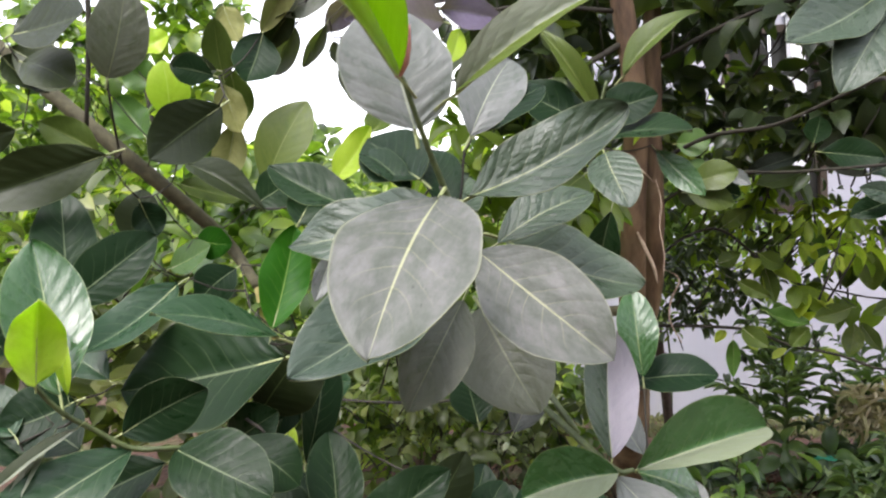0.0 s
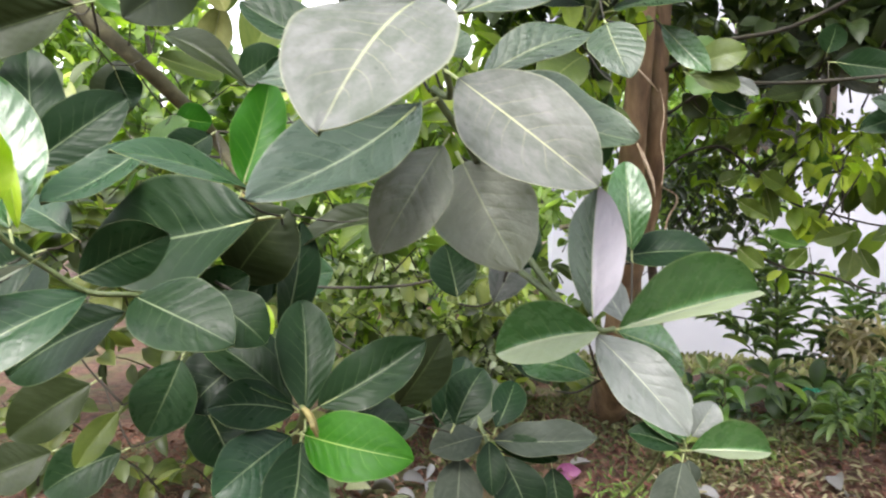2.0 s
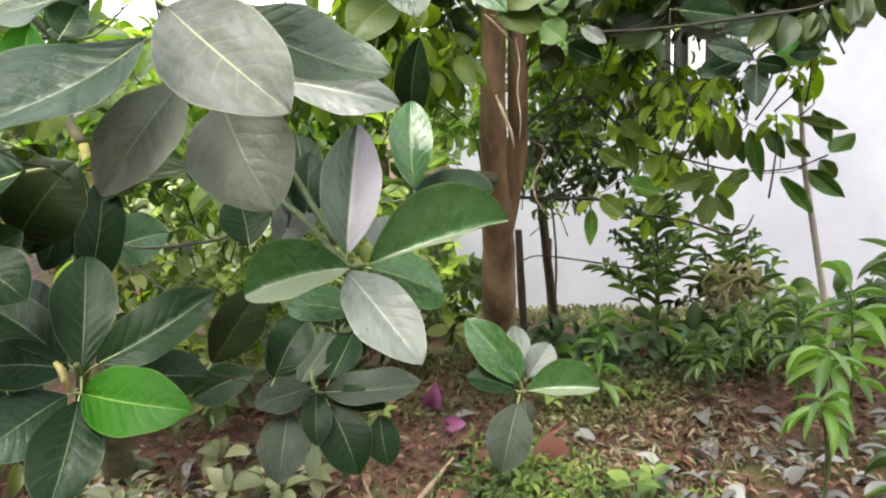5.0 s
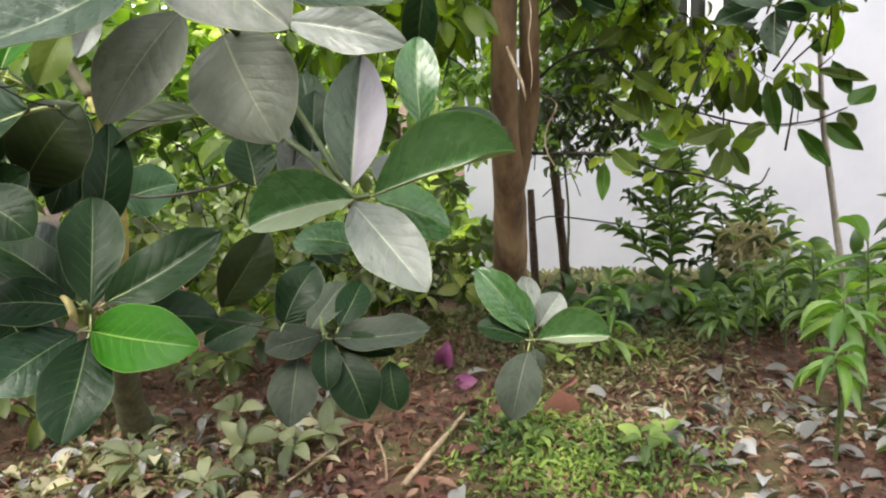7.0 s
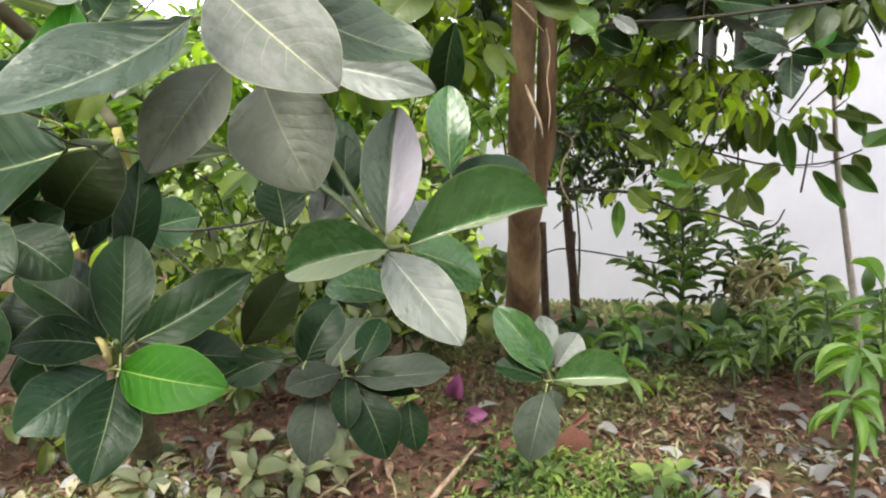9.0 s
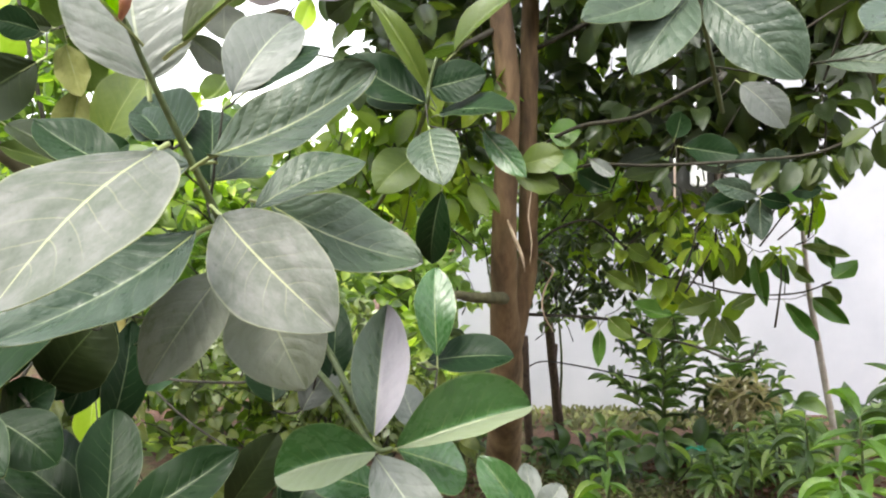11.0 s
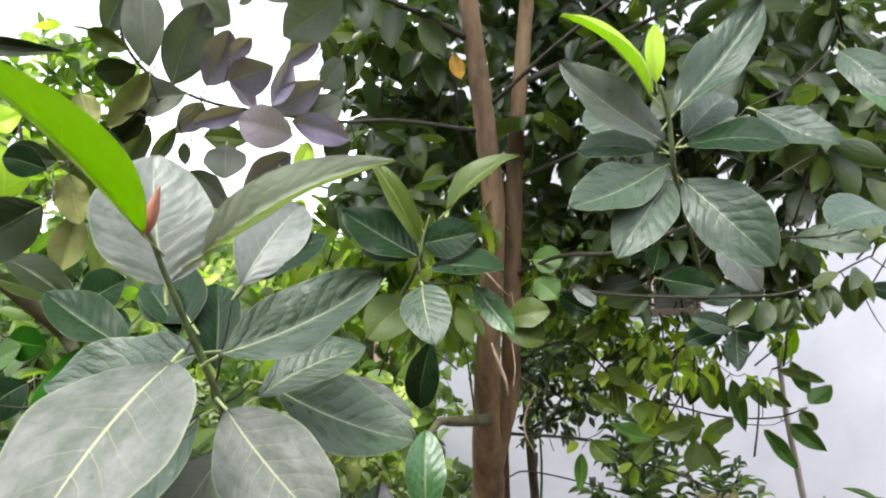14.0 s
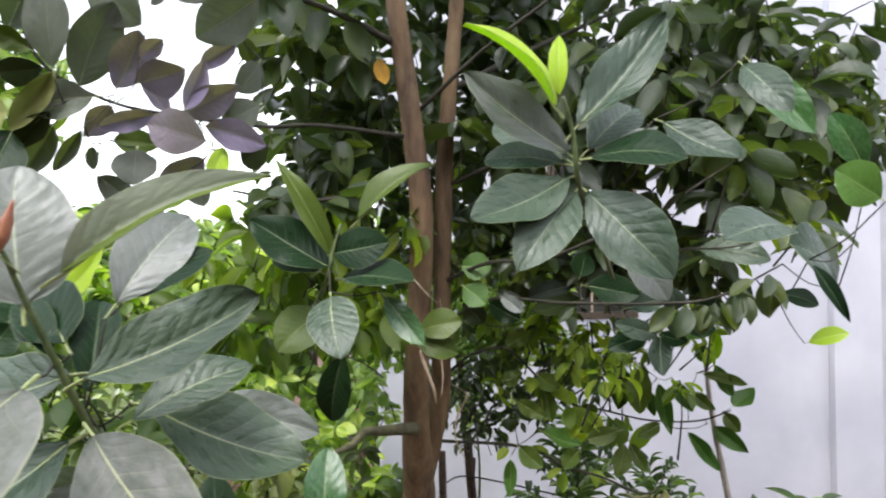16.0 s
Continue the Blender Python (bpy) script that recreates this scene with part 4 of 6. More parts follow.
leaf(BOUGH_OBS[6], (1.471, 1.991, 0.901), (1.544, 1.939, 0.789), 0.047, 66, "fresh2", 5)
leaf(BOUGH_OBS[6], (1.328, 2.120, 0.840), (1.360, 2.059, 0.758), 0.049, 42, "olive", 6)
leaf(BOUGH_OBS[6], (1.305, 2.111, 0.842), (1.260, 2.068, 0.752), 0.065, -21, "olive", 2)
leaf(BOUGH_OBS[6], (1.236, 2.007, 0.918), (1.140, 2.040, 0.889), 0.061, -66, "olive", 2)
leaf(BOUGH_OBS[6], (1.408, 2.063, 0.914), (1.316, 2.036, 0.882), 0.047, -62, "olive", 6)
leaf(BOUGH_OBS[6], (1.373, 2.124, 1.095), (1.337, 2.060, 0.955), 0.087, -1, "olive", 5)
leaf(BOUGH_OBS[6], (1.342, 2.171, 1.078), (1.306, 2.161, 0.947), 0.080, 27, "olive", 6)
leaf(BOUGH_OBS[6], (1.423, 2.095, 1.041), (1.449, 2.063, 0.876), 0.054, 27, "fresh2", 6)
leaf(BOUGH_OBS[6], (1.397, 2.121, 1.017), (1.412, 2.106, 0.932), 0.041, 26, "fresh2", 6)
leaf(BOUGH_OBS[6], (1.510, 2.154, 1.037), (1.549, 2.107, 0.938), 0.052, 60, "fresh2", 6)
leaf(BOUGH_OBS[6], (1.551, 2.108, 1.002), (1.641, 2.117, 0.937), 0.047, 92, "olive", 6)
leaf(BOUGH_OBS[6], (1.277, 2.176, 1.131), (1.316, 2.125, 1.063), 0.069, 48, "young", 6)
leaf(BOUGH_OBS[6], (1.170, 2.121, 1.166), (1.196, 2.076, 1.012), 0.074, 44, "fresh2", 6)
leaf(BOUGH_OBS[6], (1.017, 2.090, 1.047), (1.039, 2.072, 0.937), 0.056, 19, "olive", 6)
leaf(BOUGH_OBS[6], (0.920, 2.061, 1.017), (1.009, 2.039, 0.963), 0.053, 79, "olive", 6)
leaf(BOUGH_OBS[6], (0.920, 2.043, 0.876), (0.986, 2.008, 0.816), 0.064, 65, "olive", 6)
leaf(BOUGH_OBS[6], (1.096, 1.987, 0.873), (1.045, 1.999, 0.816), 0.055, -58, "olive", 5)
leaf(BOUGH_OBS[6], (0.890, 2.043, 0.839), (0.882, 2.039, 0.722), 0.043, 19, "fresh2", 6)
leaf(BOUGH_OBS[6], (1.006, 2.068, 0.916), (1.118, 2.029, 0.874), 0.059, 50, "fresh2", 5)
leaf(BOUGH_OBS[6], (1.094, 2.103, 1.030), (1.150, 2.125, 0.978), 0.042, 101, "young", 6)
leaf(BOUGH_OBS[6], (0.894, 2.149, 1.065), (0.958, 2.125, 1.097), 0.057, 59, "olive", 6)
leaf(BOUGH_OBS[6], (1.036, 2.051, 1.129), (1.105, 2.094, 1.175), 0.063, 33, "olive", 2)
leaf(BOUGH_OBS[6], (1.163, 1.774, 1.327), (1.302, 1.811, 1.352), 0.063, 71, "slate", 2)
leaf(BOUGH_OBS[6], (1.337, 1.835, 1.280), (1.429, 1.803, 1.245), 0.091, 57, "fresh2", 5)
leaf(BOUGH_OBS[6], (1.436, 1.871, 1.308), (1.506, 1.837, 1.331), 0.060, 77, "mature", 6)
leaf(BOUGH_OBS[6], (0.917, 2.009, 1.280), (0.832, 2.058, 1.334), 0.074, -72, "mature", 5)
leaf(BOUGH_OBS[6], (0.810, 2.038, 1.271), (0.744, 2.039, 1.337), 0.072, -99, "drab", 6)
leaf(BOUGH_OBS[6], (0.895, 2.096, 1.186), (0.965, 2.099, 1.232), 0.061, 63, "olive", 5)
leaf(BOUGH_OBS[6], (0.986, 2.055, 1.098), (1.053, 2.045, 1.053), 0.058, 76, "olive", 2)
leaf(BOUGH_OBS[6], (1.198, 2.090, 0.981), (1.148, 2.117, 0.929), 0.057, -88, "olive", 5)
leaf(BOUGH_OBS[6], (1.106, 2.082, 0.917), (1.197, 2.086, 0.947), 0.063, 58, "fresh2", 6)
leaf(BOUGH_OBS[6], (1.056, 1.805, 1.392), (1.194, 1.762, 1.363), 0.090, 72, "mature", 2)
leaf(BOUGH_OBS[6], (1.035, 1.811, 1.416), (1.046, 1.793, 1.487), 0.068, -31, "mature", 2)
leaf(BOUGH_OBS[6], (1.292, 1.771, 1.277), (1.362, 1.742, 1.301), 0.063, 65, "fresh", 2)
leaf(BOUGH_OBS[6], (0.727, 1.986, 1.450), (0.813, 1.951, 1.451), 0.090, 71, "fresh2", 2)
leaf(BOUGH_OBS[6], (0.732, 1.974, 1.390), (0.790, 1.930, 1.336), 0.083, 62, "fresh2", 2)
leaf(BOUGH_OBS[6], (0.814, 1.864, 1.368), (0.868, 1.821, 1.319), 0.041, 63, "pale", 2)


def tie_leaves(limb, lines, rest):
    """Thin twigs that join the leaves of a limb to it, each to the nearest wood already there."""
    wood = [p for k in lines for _, p in catmull(BOUGHS[k][0], 5)]
    wood += [v.co.copy() for i, v in enumerate(limb.data.vertices) if i % 4 == 0]
    ends = [c.matrix_basis @ Vector((0, -0.12, -0.03)) for c in limb.children if c.name.startswith("leaf")]
    while ends:
        d, i, j = min(((e - w).length, i, j) for i, e in enumerate(ends) for j, w in enumerate(wood))
        e, w = ends.pop(i), wood[j]
        if d > rest or d < 0.02:
            continue
        mid = (e + w) / 2 + Vector((0, 0, -0.08 * d))
        part("twig", tube("twig", [w, mid, e], (0.0018, 0.0015, 0.0012), 5, 3), TWIG, limb)
        wood += [mid, e]


tie_leaves(BOUGH_OBS[2], (1, 2, 5), 0.4)
tie_leaves(BOUGH_OBS[6], (3, 6, 7, 8, 9), 0.5)
tie_leaves(whorl_t, (3, 8, 9), 0.4)
tie_leaves(whorl_h, (4, 5), 0.4)


def thin_spot(p, a=(0.30, 0.04, 1.28), b=(2.42, 4.6, 1.38), r=0.07):
    """Whether a place lies in the thin part of the tree's crown, through which the house shows."""
    a, b, p = np.array(a), np.array(b), np.asarray(p, float)
    s = (p - a) @ (b - a) / ((b - a) @ (b - a))
    return np.linalg.norm(p - a - s * (b - a)) < r


def crown(owner, seed, masses, shape, material, near=300, droop=0.35, twig_r=0.0025, ratio=0.5):
    """Whorls of leaves filling the masses (centre, radii, whorls, leaf length); the nearest leaves are parts, the rest one piece."""
    rng = random.Random(seed)
    rows, twigs = [], []
    for c, r, n, ln in masses:
        for _ in range(n):
            p = in_ellipsoid(rng, c, r)
            if thin_spot(p):
                continue
            ax = np.array((rng.uniform(-0.7, 0.7), rng.uniform(-0.9, 0.3), rng.uniform(0.1, 1.0)))
            rows.append((p[1], whorl_rows(rng, p, ax, rng.randint(5, 8), ln, droop, ratio)))
            twigs.append((p, p - ax / np.linalg.norm(ax) * rng.uniform(0.08, 0.2) + np.array((0, 0.06, -0.05))))
    rows.sort(key=lambda q: q[0])
    flat = [r for _, w in rows for r in w]
    me = single_mesh(shape, material)
    for r in flat[:near]:
        single(me, r, owner)
    if flat[near:]:
        cloud("foliage", flat[near:], shape, material, owner)
    me = [tube("twig", [a, (a + b) / 2 + np.array((0.01, 0, 0.01)), b], (0.0015, twig_r, twig_r * 1.3), 4, 2) for a, b in twigs]
    for m in me[:150]:
        part("twig", m, TWIG, owner)


def along_limb(rng, limb, lo, hi, n, length, hang):
    """Single leaves set along a limb."""
    line = catmull(limb, 6)
    rows = []
    for _ in range(n):
        s = rng.uniform(lo, hi) * (len(line) - 1)
        p = np.array(line[int(s)][1])
        if thin_spot(p, r=0.07):
            continue
        y = np.array((rng.uniform(-1, 1), rng.uniform(-0.8, 0.5), rng.uniform(-1, 0.6) - hang))
        nrm = np.array((rng.uniform(-0.6, 0.6), -0.6, 0.8))
        ln = length * rng.uniform(0.7, 1.25)
        rows.append((p + 0.015 * y / np.linalg.norm(y), y, nrm, ln, ln * rng.uniform(0.42, 0.58)))
    return rows


crown(tree, 5, [
    ((1.18, 2.25, 1.18), (0.44, 0.13, 0.20), 17, 0.058),
    ((1.30, 1.90, 1.20), (0.35, 0.2, 0.12), 16, 0.062),
    ((0.98, 2.25, 1.45), (0.3, 0.15, 0.25), 16, 0.08),
    ((0.15, 2.35, 1.42), (0.36, 0.35, 0.30), 30, 0.115),
    ((1.95, 2.3, 1.65), (0.3, 0.3, 0.25), 10, 0.12),
    ((0.42, 1.95, 1.45), (0.20, 0.2, 0.35), 18, 0.11),
    ((0.75, 2.75, 1.6), (0.5, 0.15, 0.5), 40, 0.085),
], OVATE, CANOPY, 200, 1.1, ratio=0.42)
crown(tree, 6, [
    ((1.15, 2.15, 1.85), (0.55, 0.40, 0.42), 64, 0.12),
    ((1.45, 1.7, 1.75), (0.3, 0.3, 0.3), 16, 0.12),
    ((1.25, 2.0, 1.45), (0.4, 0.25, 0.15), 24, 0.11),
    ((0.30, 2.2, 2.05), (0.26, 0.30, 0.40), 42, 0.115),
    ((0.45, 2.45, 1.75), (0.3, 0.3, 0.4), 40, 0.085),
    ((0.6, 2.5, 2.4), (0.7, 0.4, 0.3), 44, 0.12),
], OVATE, SHADECROWN, 150, 0.7)
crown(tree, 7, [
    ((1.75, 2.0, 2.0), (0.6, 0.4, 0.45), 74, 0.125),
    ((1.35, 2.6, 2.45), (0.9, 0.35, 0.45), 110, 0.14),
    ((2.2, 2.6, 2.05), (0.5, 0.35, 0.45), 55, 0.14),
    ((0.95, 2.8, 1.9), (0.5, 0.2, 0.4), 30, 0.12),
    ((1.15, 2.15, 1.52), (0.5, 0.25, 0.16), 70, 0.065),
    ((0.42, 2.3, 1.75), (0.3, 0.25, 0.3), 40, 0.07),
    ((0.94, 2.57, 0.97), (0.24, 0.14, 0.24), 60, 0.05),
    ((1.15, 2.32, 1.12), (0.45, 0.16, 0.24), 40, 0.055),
], OVATE, SHADECROWN, 150, 0.9, ratio=0.42)
# Unseen crown overhead, added to shade the leaves below and break up reflections.
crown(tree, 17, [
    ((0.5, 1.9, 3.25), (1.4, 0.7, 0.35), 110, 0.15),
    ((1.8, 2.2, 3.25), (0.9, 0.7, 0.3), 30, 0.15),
], OVATE, SHADECROWN, 0, 0.7)
leaf_me, dark_me = single_mesh(OVATE, CANOPY), single_mesh(OVATE, SHADECROWN)
rng_limb = random.Random(21)
for i, lo, hi, n, ln, hang in ((1, 0.2, 1.0, 22, 0.12, 0.5), (6, 0.35, 0.8, 14, 0.10, 0.6), (7, 0.1, 0.6, 7, 0.08, 0.7), (8, 0.4, 1.0, 30, 0.085, 0.9), (5, 0.3, 1.0, 20, 0.11, 0.3), (9, 0.2, 1, 20, 0.13, 0.3)):
    for row in along_limb(rng_limb, BOUGHS[i][0], lo, hi, n, ln, hang):
        single(leaf_me if i in (6, 7) else dark_me, row, BOUGH_OBS[i])


# ---- the young tree close by ----
sapling = thing("jackfruit_sapling", (-0.65, 2.22, 0.0), "young jackfruit tree with large dusty grey-green leaves", "tree")
part("trunk", tube("trunk", [(-0.70, 2.24, -0.05), (-0.69, 2.15, 0.15), (-0.62, 2.0, 0.40), (-0.53, 1.87, 0.66)], (0.056, 0.050, 0.040, 0.0205), 12, 8, 0.12, 4), OLIVEBARK, sapling)
part("stem", tube("stem", [(-0.53, 1.87, 0.655), (-0.469, 1.796, 0.821), (-0.458, 1.784, 0.971), (-0.49, 1.82, 1.15)], (0.0195, 0.0175, 0.016, 0.012), 12, 8, 0.16, 5), YELLOWSTEM, sapling, "yellowish knobbly stem")
thick = part("branch", tube("branch", [(-0.49, 1.82, 1.15), (-0.572, 1.879, 1.264), (-0.605, 1.789, 1.341), (-0.684, 1.703, 1.455), (-0.791, 1.686, 1.567), (-0.911, 1.682, 1.69), (-1.1, 1.66, 1.9)],
     (0.014, 0.017, 0.019, 0.020, 0.020, 0.019, 0.018), 10, 8, 0.1, 6), OLIVEBARK, sapling, "thick grey-brown slanting branch")
part("branch", tube("branch", [(-0.46, 1.78, 0.97), (-0.30, 1.45, 0.95), (-0.05, 1.15, 1.0), (0.08, 0.98, 1.06)], (0.0036, 0.0030, 0.0026, 0.0022), 8, 6, 0.12, 7), TWIG, sapling)
part("branch", tube("branch", [(-0.48, 1.80, 0.82), (-0.40, 1.4, 0.80), (-0.22, 1.05, 0.83), (-0.16, 0.92, 0.84)], (0.0036, 0.0030, 0.0026, 0.0022), 8, 6, 0.12, 8), TWIG, sapling)
part("branch", tube("branch", [(-0.46, 1.79, 0.90), (-0.25, 1.6, 0.78), (-0.02, 1.4, 0.72)], (0.0036, 0.0030, 0.0026, 0.0022), 8, 6, 0.12, 9), TWIG, sapling)
part("branch", tube("branch", [(-0.49, 1.82, 1.1), (-0.42, 1.4, 1.08), (-0.32, 1.0, 1.07), (-0.24, 0.85, 1.07)], (0.0036, 0.0030, 0.0026, 0.0022), 8, 6, 0.12, 9), TWIG, sapling)
whorl_a = shoot(sapling, [(0.185, 0.800, 1.050), (0.140, 0.880, 1.120), (0.098, 0.850, 1.205), (0.074, 0.736, 1.255), (0.039, 0.725, 1.312), (0.057, 0.669, 1.310), (0.018, 0.614, 1.443), (0.005, 0.596, 1.492), (-0.001, 0.592, 1.506)], (0.0045, 0.0045, 0.0045, 0.0045, 0.0041, 0.00375, 0.00315, 0.002625, 0.0015))
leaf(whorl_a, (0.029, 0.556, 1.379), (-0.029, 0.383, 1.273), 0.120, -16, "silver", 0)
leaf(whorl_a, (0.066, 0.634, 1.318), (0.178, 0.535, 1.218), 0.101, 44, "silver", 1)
leaf(whorl_a, (0.099, 0.737, 1.323), (0.267, 0.747, 1.248), 0.108, 43, "dusty", 2)
leaf(whorl_a, (0.106, 1.084, 1.257), (0.288, 1.042, 1.207), 0.080, 61, "pale", 1)
leaf(whorl_a, (0.090, 0.686, 1.321), (0.209, 0.733, 1.366), 0.069, 34, "dusty", 1)
leaf(whorl_a, (0.059, 0.629, 1.376), (0.225, 0.611, 1.452), 0.081, 53, "dusty", 2)
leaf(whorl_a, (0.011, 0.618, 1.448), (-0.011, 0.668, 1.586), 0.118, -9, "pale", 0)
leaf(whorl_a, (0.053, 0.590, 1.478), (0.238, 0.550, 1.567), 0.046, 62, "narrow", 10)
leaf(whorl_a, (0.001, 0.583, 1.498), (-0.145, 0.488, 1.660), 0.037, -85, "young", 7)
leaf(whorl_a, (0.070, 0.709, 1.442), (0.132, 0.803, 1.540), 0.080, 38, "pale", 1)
leaf(whorl_a, (0.081, 0.728, 1.448), (0.164, 0.759, 1.498), 0.067, 34, "mature", 1)
leaf(whorl_a, (-0.070, 0.765, 1.369), (-0.194, 0.839, 1.434), 0.065, -32, "mature", 2)
leaf(whorl_a, (0.024, 0.703, 1.299), (-0.131, 0.568, 1.218), 0.112, -29, "slate", 2)
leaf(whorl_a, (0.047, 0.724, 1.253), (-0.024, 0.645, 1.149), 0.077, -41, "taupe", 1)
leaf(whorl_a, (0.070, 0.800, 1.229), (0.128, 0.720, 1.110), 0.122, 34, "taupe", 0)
leaf(whorl_a, (0.028, 0.690, 1.371), (-0.158, 0.742, 1.335), 0.092, -45, "dusty", 2)
leaf(whorl_a, (0.040, 0.712, 1.347), (0.020, 0.835, 1.440), 0.055, 2, "mature", 1)
leaf(whorl_a, (-0.005, 0.737, 1.383), (-0.067, 0.825, 1.440), 0.042, -22, "mature", 1)
leaf(whorl_a, (0.029, 0.773, 1.352), (0.072, 0.890, 1.398), 0.070, 32, "dusty", 2)
leaf(whorl_a, (0.010, 0.733, 1.398), (-0.060, 0.838, 1.458), 0.083, -37, "mature", 2)
whorl_c = shoot(sapling, [(0.080, 0.938, 1.111), (0.141, 0.844, 1.082), (0.189, 0.720, 1.056), (0.207, 0.675, 1.050), (0.224, 0.670, 1.052)], (0.005, 0.0045, 0.004, 0.0035, 0.003))
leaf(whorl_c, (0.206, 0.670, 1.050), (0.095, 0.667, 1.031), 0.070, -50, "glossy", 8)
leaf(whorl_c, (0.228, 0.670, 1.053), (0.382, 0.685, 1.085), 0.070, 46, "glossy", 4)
leaf(whorl_c, (0.204, 0.670, 1.046), (0.273, 0.577, 0.970), 0.066, 28, "pale", 1)
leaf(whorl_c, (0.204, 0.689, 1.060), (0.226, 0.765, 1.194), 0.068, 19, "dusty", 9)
leaf(whorl_c, (0.229, 0.683, 1.045), (0.309, 0.708, 1.001), 0.088, 34, "glossy", 1)
leaf(whorl_c, (0.207, 0.710, 0.985), (0.129, 0.738, 0.995), 0.067, -19, "glossy", 1)
leaf(whorl_c, (0.291, 0.861, 1.101), (0.298, 0.923, 1.216), 0.058, 4, "glossy", 1)
leaf(whorl_c, (0.279, 0.897, 1.086), (0.398, 0.867, 1.095), 0.075, 31, "mature", 1)
leaf(whorl_c, (0.059, 0.919, 1.033), (0.044, 0.959, 1.104), 0.071, -8, "mature", 2)
leaf(whorl_c, (0.146, 0.892, 1.068), (0.137, 0.954, 1.180), 0.063, -2, "mature", 1)
leaf(whorl_c, (0.171, 0.804, 0.941), (0.129, 0.868, 0.978), 0.046, -20, "mature", 1)
leaf(whorl_c, (0.105, 0.855, 1.039), (0.152, 0.899, 1.097), 0.054, 45, "pale", 1)
leaf(whorl_c, (0.260, 0.764, 1.029), (0.240, 0.837, 1.073), 0.043, -17, "pale", 1)
leaf(whorl_c, (0.143, 0.874, 1.064), (0.153, 0.929, 1.154), 0.053, 20, "mature", 1)
leaf(whorl_c, (0.116, 0.875, 1.062), (0.102, 0.922, 1.118), 0.033, -3, "pale", 1)
whorl_o = shoot(sapling, [(-0.199, 0.894, 0.808), (-0.174, 0.854, 0.856), (-0.152, 0.818, 0.903), (-0.150, 0.808, 0.922)], (0.006, 0.006, 0.0055, 0.004))
leaf(whorl_o, (-0.149, 0.808, 0.883), (-0.006, 0.754, 0.870), 0.089, 49, "fresh", 0)
leaf(whorl_o, (-0.148, 0.815, 0.910), (-0.167, 0.933, 1.034), 0.081, 14, "mature", 1)
leaf(whorl_o, (-0.133, 0.826, 0.914), (0.012, 0.887, 0.981), 0.086, 44, "mature", 2)
leaf(whorl_o, (-0.162, 0.816, 0.913), (-0.266, 0.787, 0.934), 0.078, -37, "mature", 1)
leaf(whorl_o, (-0.165, 0.819, 0.921), (-0.305, 0.899, 0.994), 0.067, -25, "mature", 1)
leaf(whorl_o, (-0.168, 0.809, 0.882), (-0.245, 0.721, 0.847), 0.081, -48, "deep", 1)
leaf(whorl_o, (-0.155, 0.806, 0.874), (-0.162, 0.699, 0.786), 0.084, -24, "mature", 1)
leaf(whorl_o, (-0.133, 0.840, 0.890), (-0.018, 0.915, 0.848), 0.075, 47, "mature", 1)
leaf(whorl_o, (-0.180, 0.855, 0.936), (-0.321, 1.001, 0.983), 0.067, -15, "mature", 1)
whorl_e = shoot(sapling, [(0.075, 1.338, 0.783), (0.090, 1.199, 0.734), (0.101, 1.131, 0.715), (0.106, 1.118, 0.707)], (0.005, 0.0045, 0.004, 0.003))
leaf(whorl_e, (0.114, 1.130, 0.716), (0.291, 1.073, 0.737), 0.080, 30, "dull", 2)
leaf(whorl_e, (0.095, 1.134, 0.723), (0.001, 1.087, 0.720), 0.069, -41, "dull", 1)
leaf(whorl_e, (0.012, 1.216, 0.703), (0.074, 1.295, 0.817), 0.093, 39, "mature", 1)
leaf(whorl_e, (0.054, 1.108, 0.695), (0.040, 1.013, 0.611), 0.085, -15, "dull", 1)
leaf(whorl_e, (0.126, 1.104, 0.697), (0.170, 1.024, 0.605), 0.090, 19, "mature", 1)
leaf(whorl_e, (0.106, 1.112, 0.722), (0.106, 1.042, 0.656), 0.053, -6, "mature", 1)
leaf(whorl_e, (0.214, 1.093, 0.676), (0.222, 1.042, 0.605), 0.061, 6, "mature", 1)
leaf(whorl_e, (-0.007, 1.177, 0.747), (-0.123, 1.174, 0.708), 0.073, -54, "mature", 1)
leaf(whorl_e, (-0.048, 1.044, 0.820), (0.038, 1.070, 0.934), 0.080, 79, "drab", 1)
leaf(whorl_e, (0.115, 1.139, 0.710), (0.225, 1.096, 0.690), 0.047, 44, "mature", 1)
leaf(whorl_e, (0.123, 1.181, 0.715), (0.168, 1.276, 0.769), 0.066, 24, "mature", 1)
leaf(whorl_e, (0.067, 1.164, 0.716), (0.134, 1.279, 0.771), 0.062, 30, "dull", 1)
shoot_l = shoot(sapling, [(-0.285, 0.842, 1.052), (-0.321, 0.756, 1.090), (-0.370, 0.736, 1.101), (-0.405, 0.720, 1.133), (-0.426, 0.694, 1.165), (-0.438, 0.669, 1.205), (-0.438, 0.661, 1.218)], (0.0042, 0.0036, 0.0034, 0.003, 0.003, 0.0026, 0.0018))
leaf(shoot_l, (-0.433, 0.664, 1.207), (-0.407, 0.645, 1.303), 0.059, 155, "young", 5)
leaf(shoot_l, (-0.432, 0.706, 1.183), (-0.503, 0.813, 1.365), 0.100, -3, "glossy", 2)
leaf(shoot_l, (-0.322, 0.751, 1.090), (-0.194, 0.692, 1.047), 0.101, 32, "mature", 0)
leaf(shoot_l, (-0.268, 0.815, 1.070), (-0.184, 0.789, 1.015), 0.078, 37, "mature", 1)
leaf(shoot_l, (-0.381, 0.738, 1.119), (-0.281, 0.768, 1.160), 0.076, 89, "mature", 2)
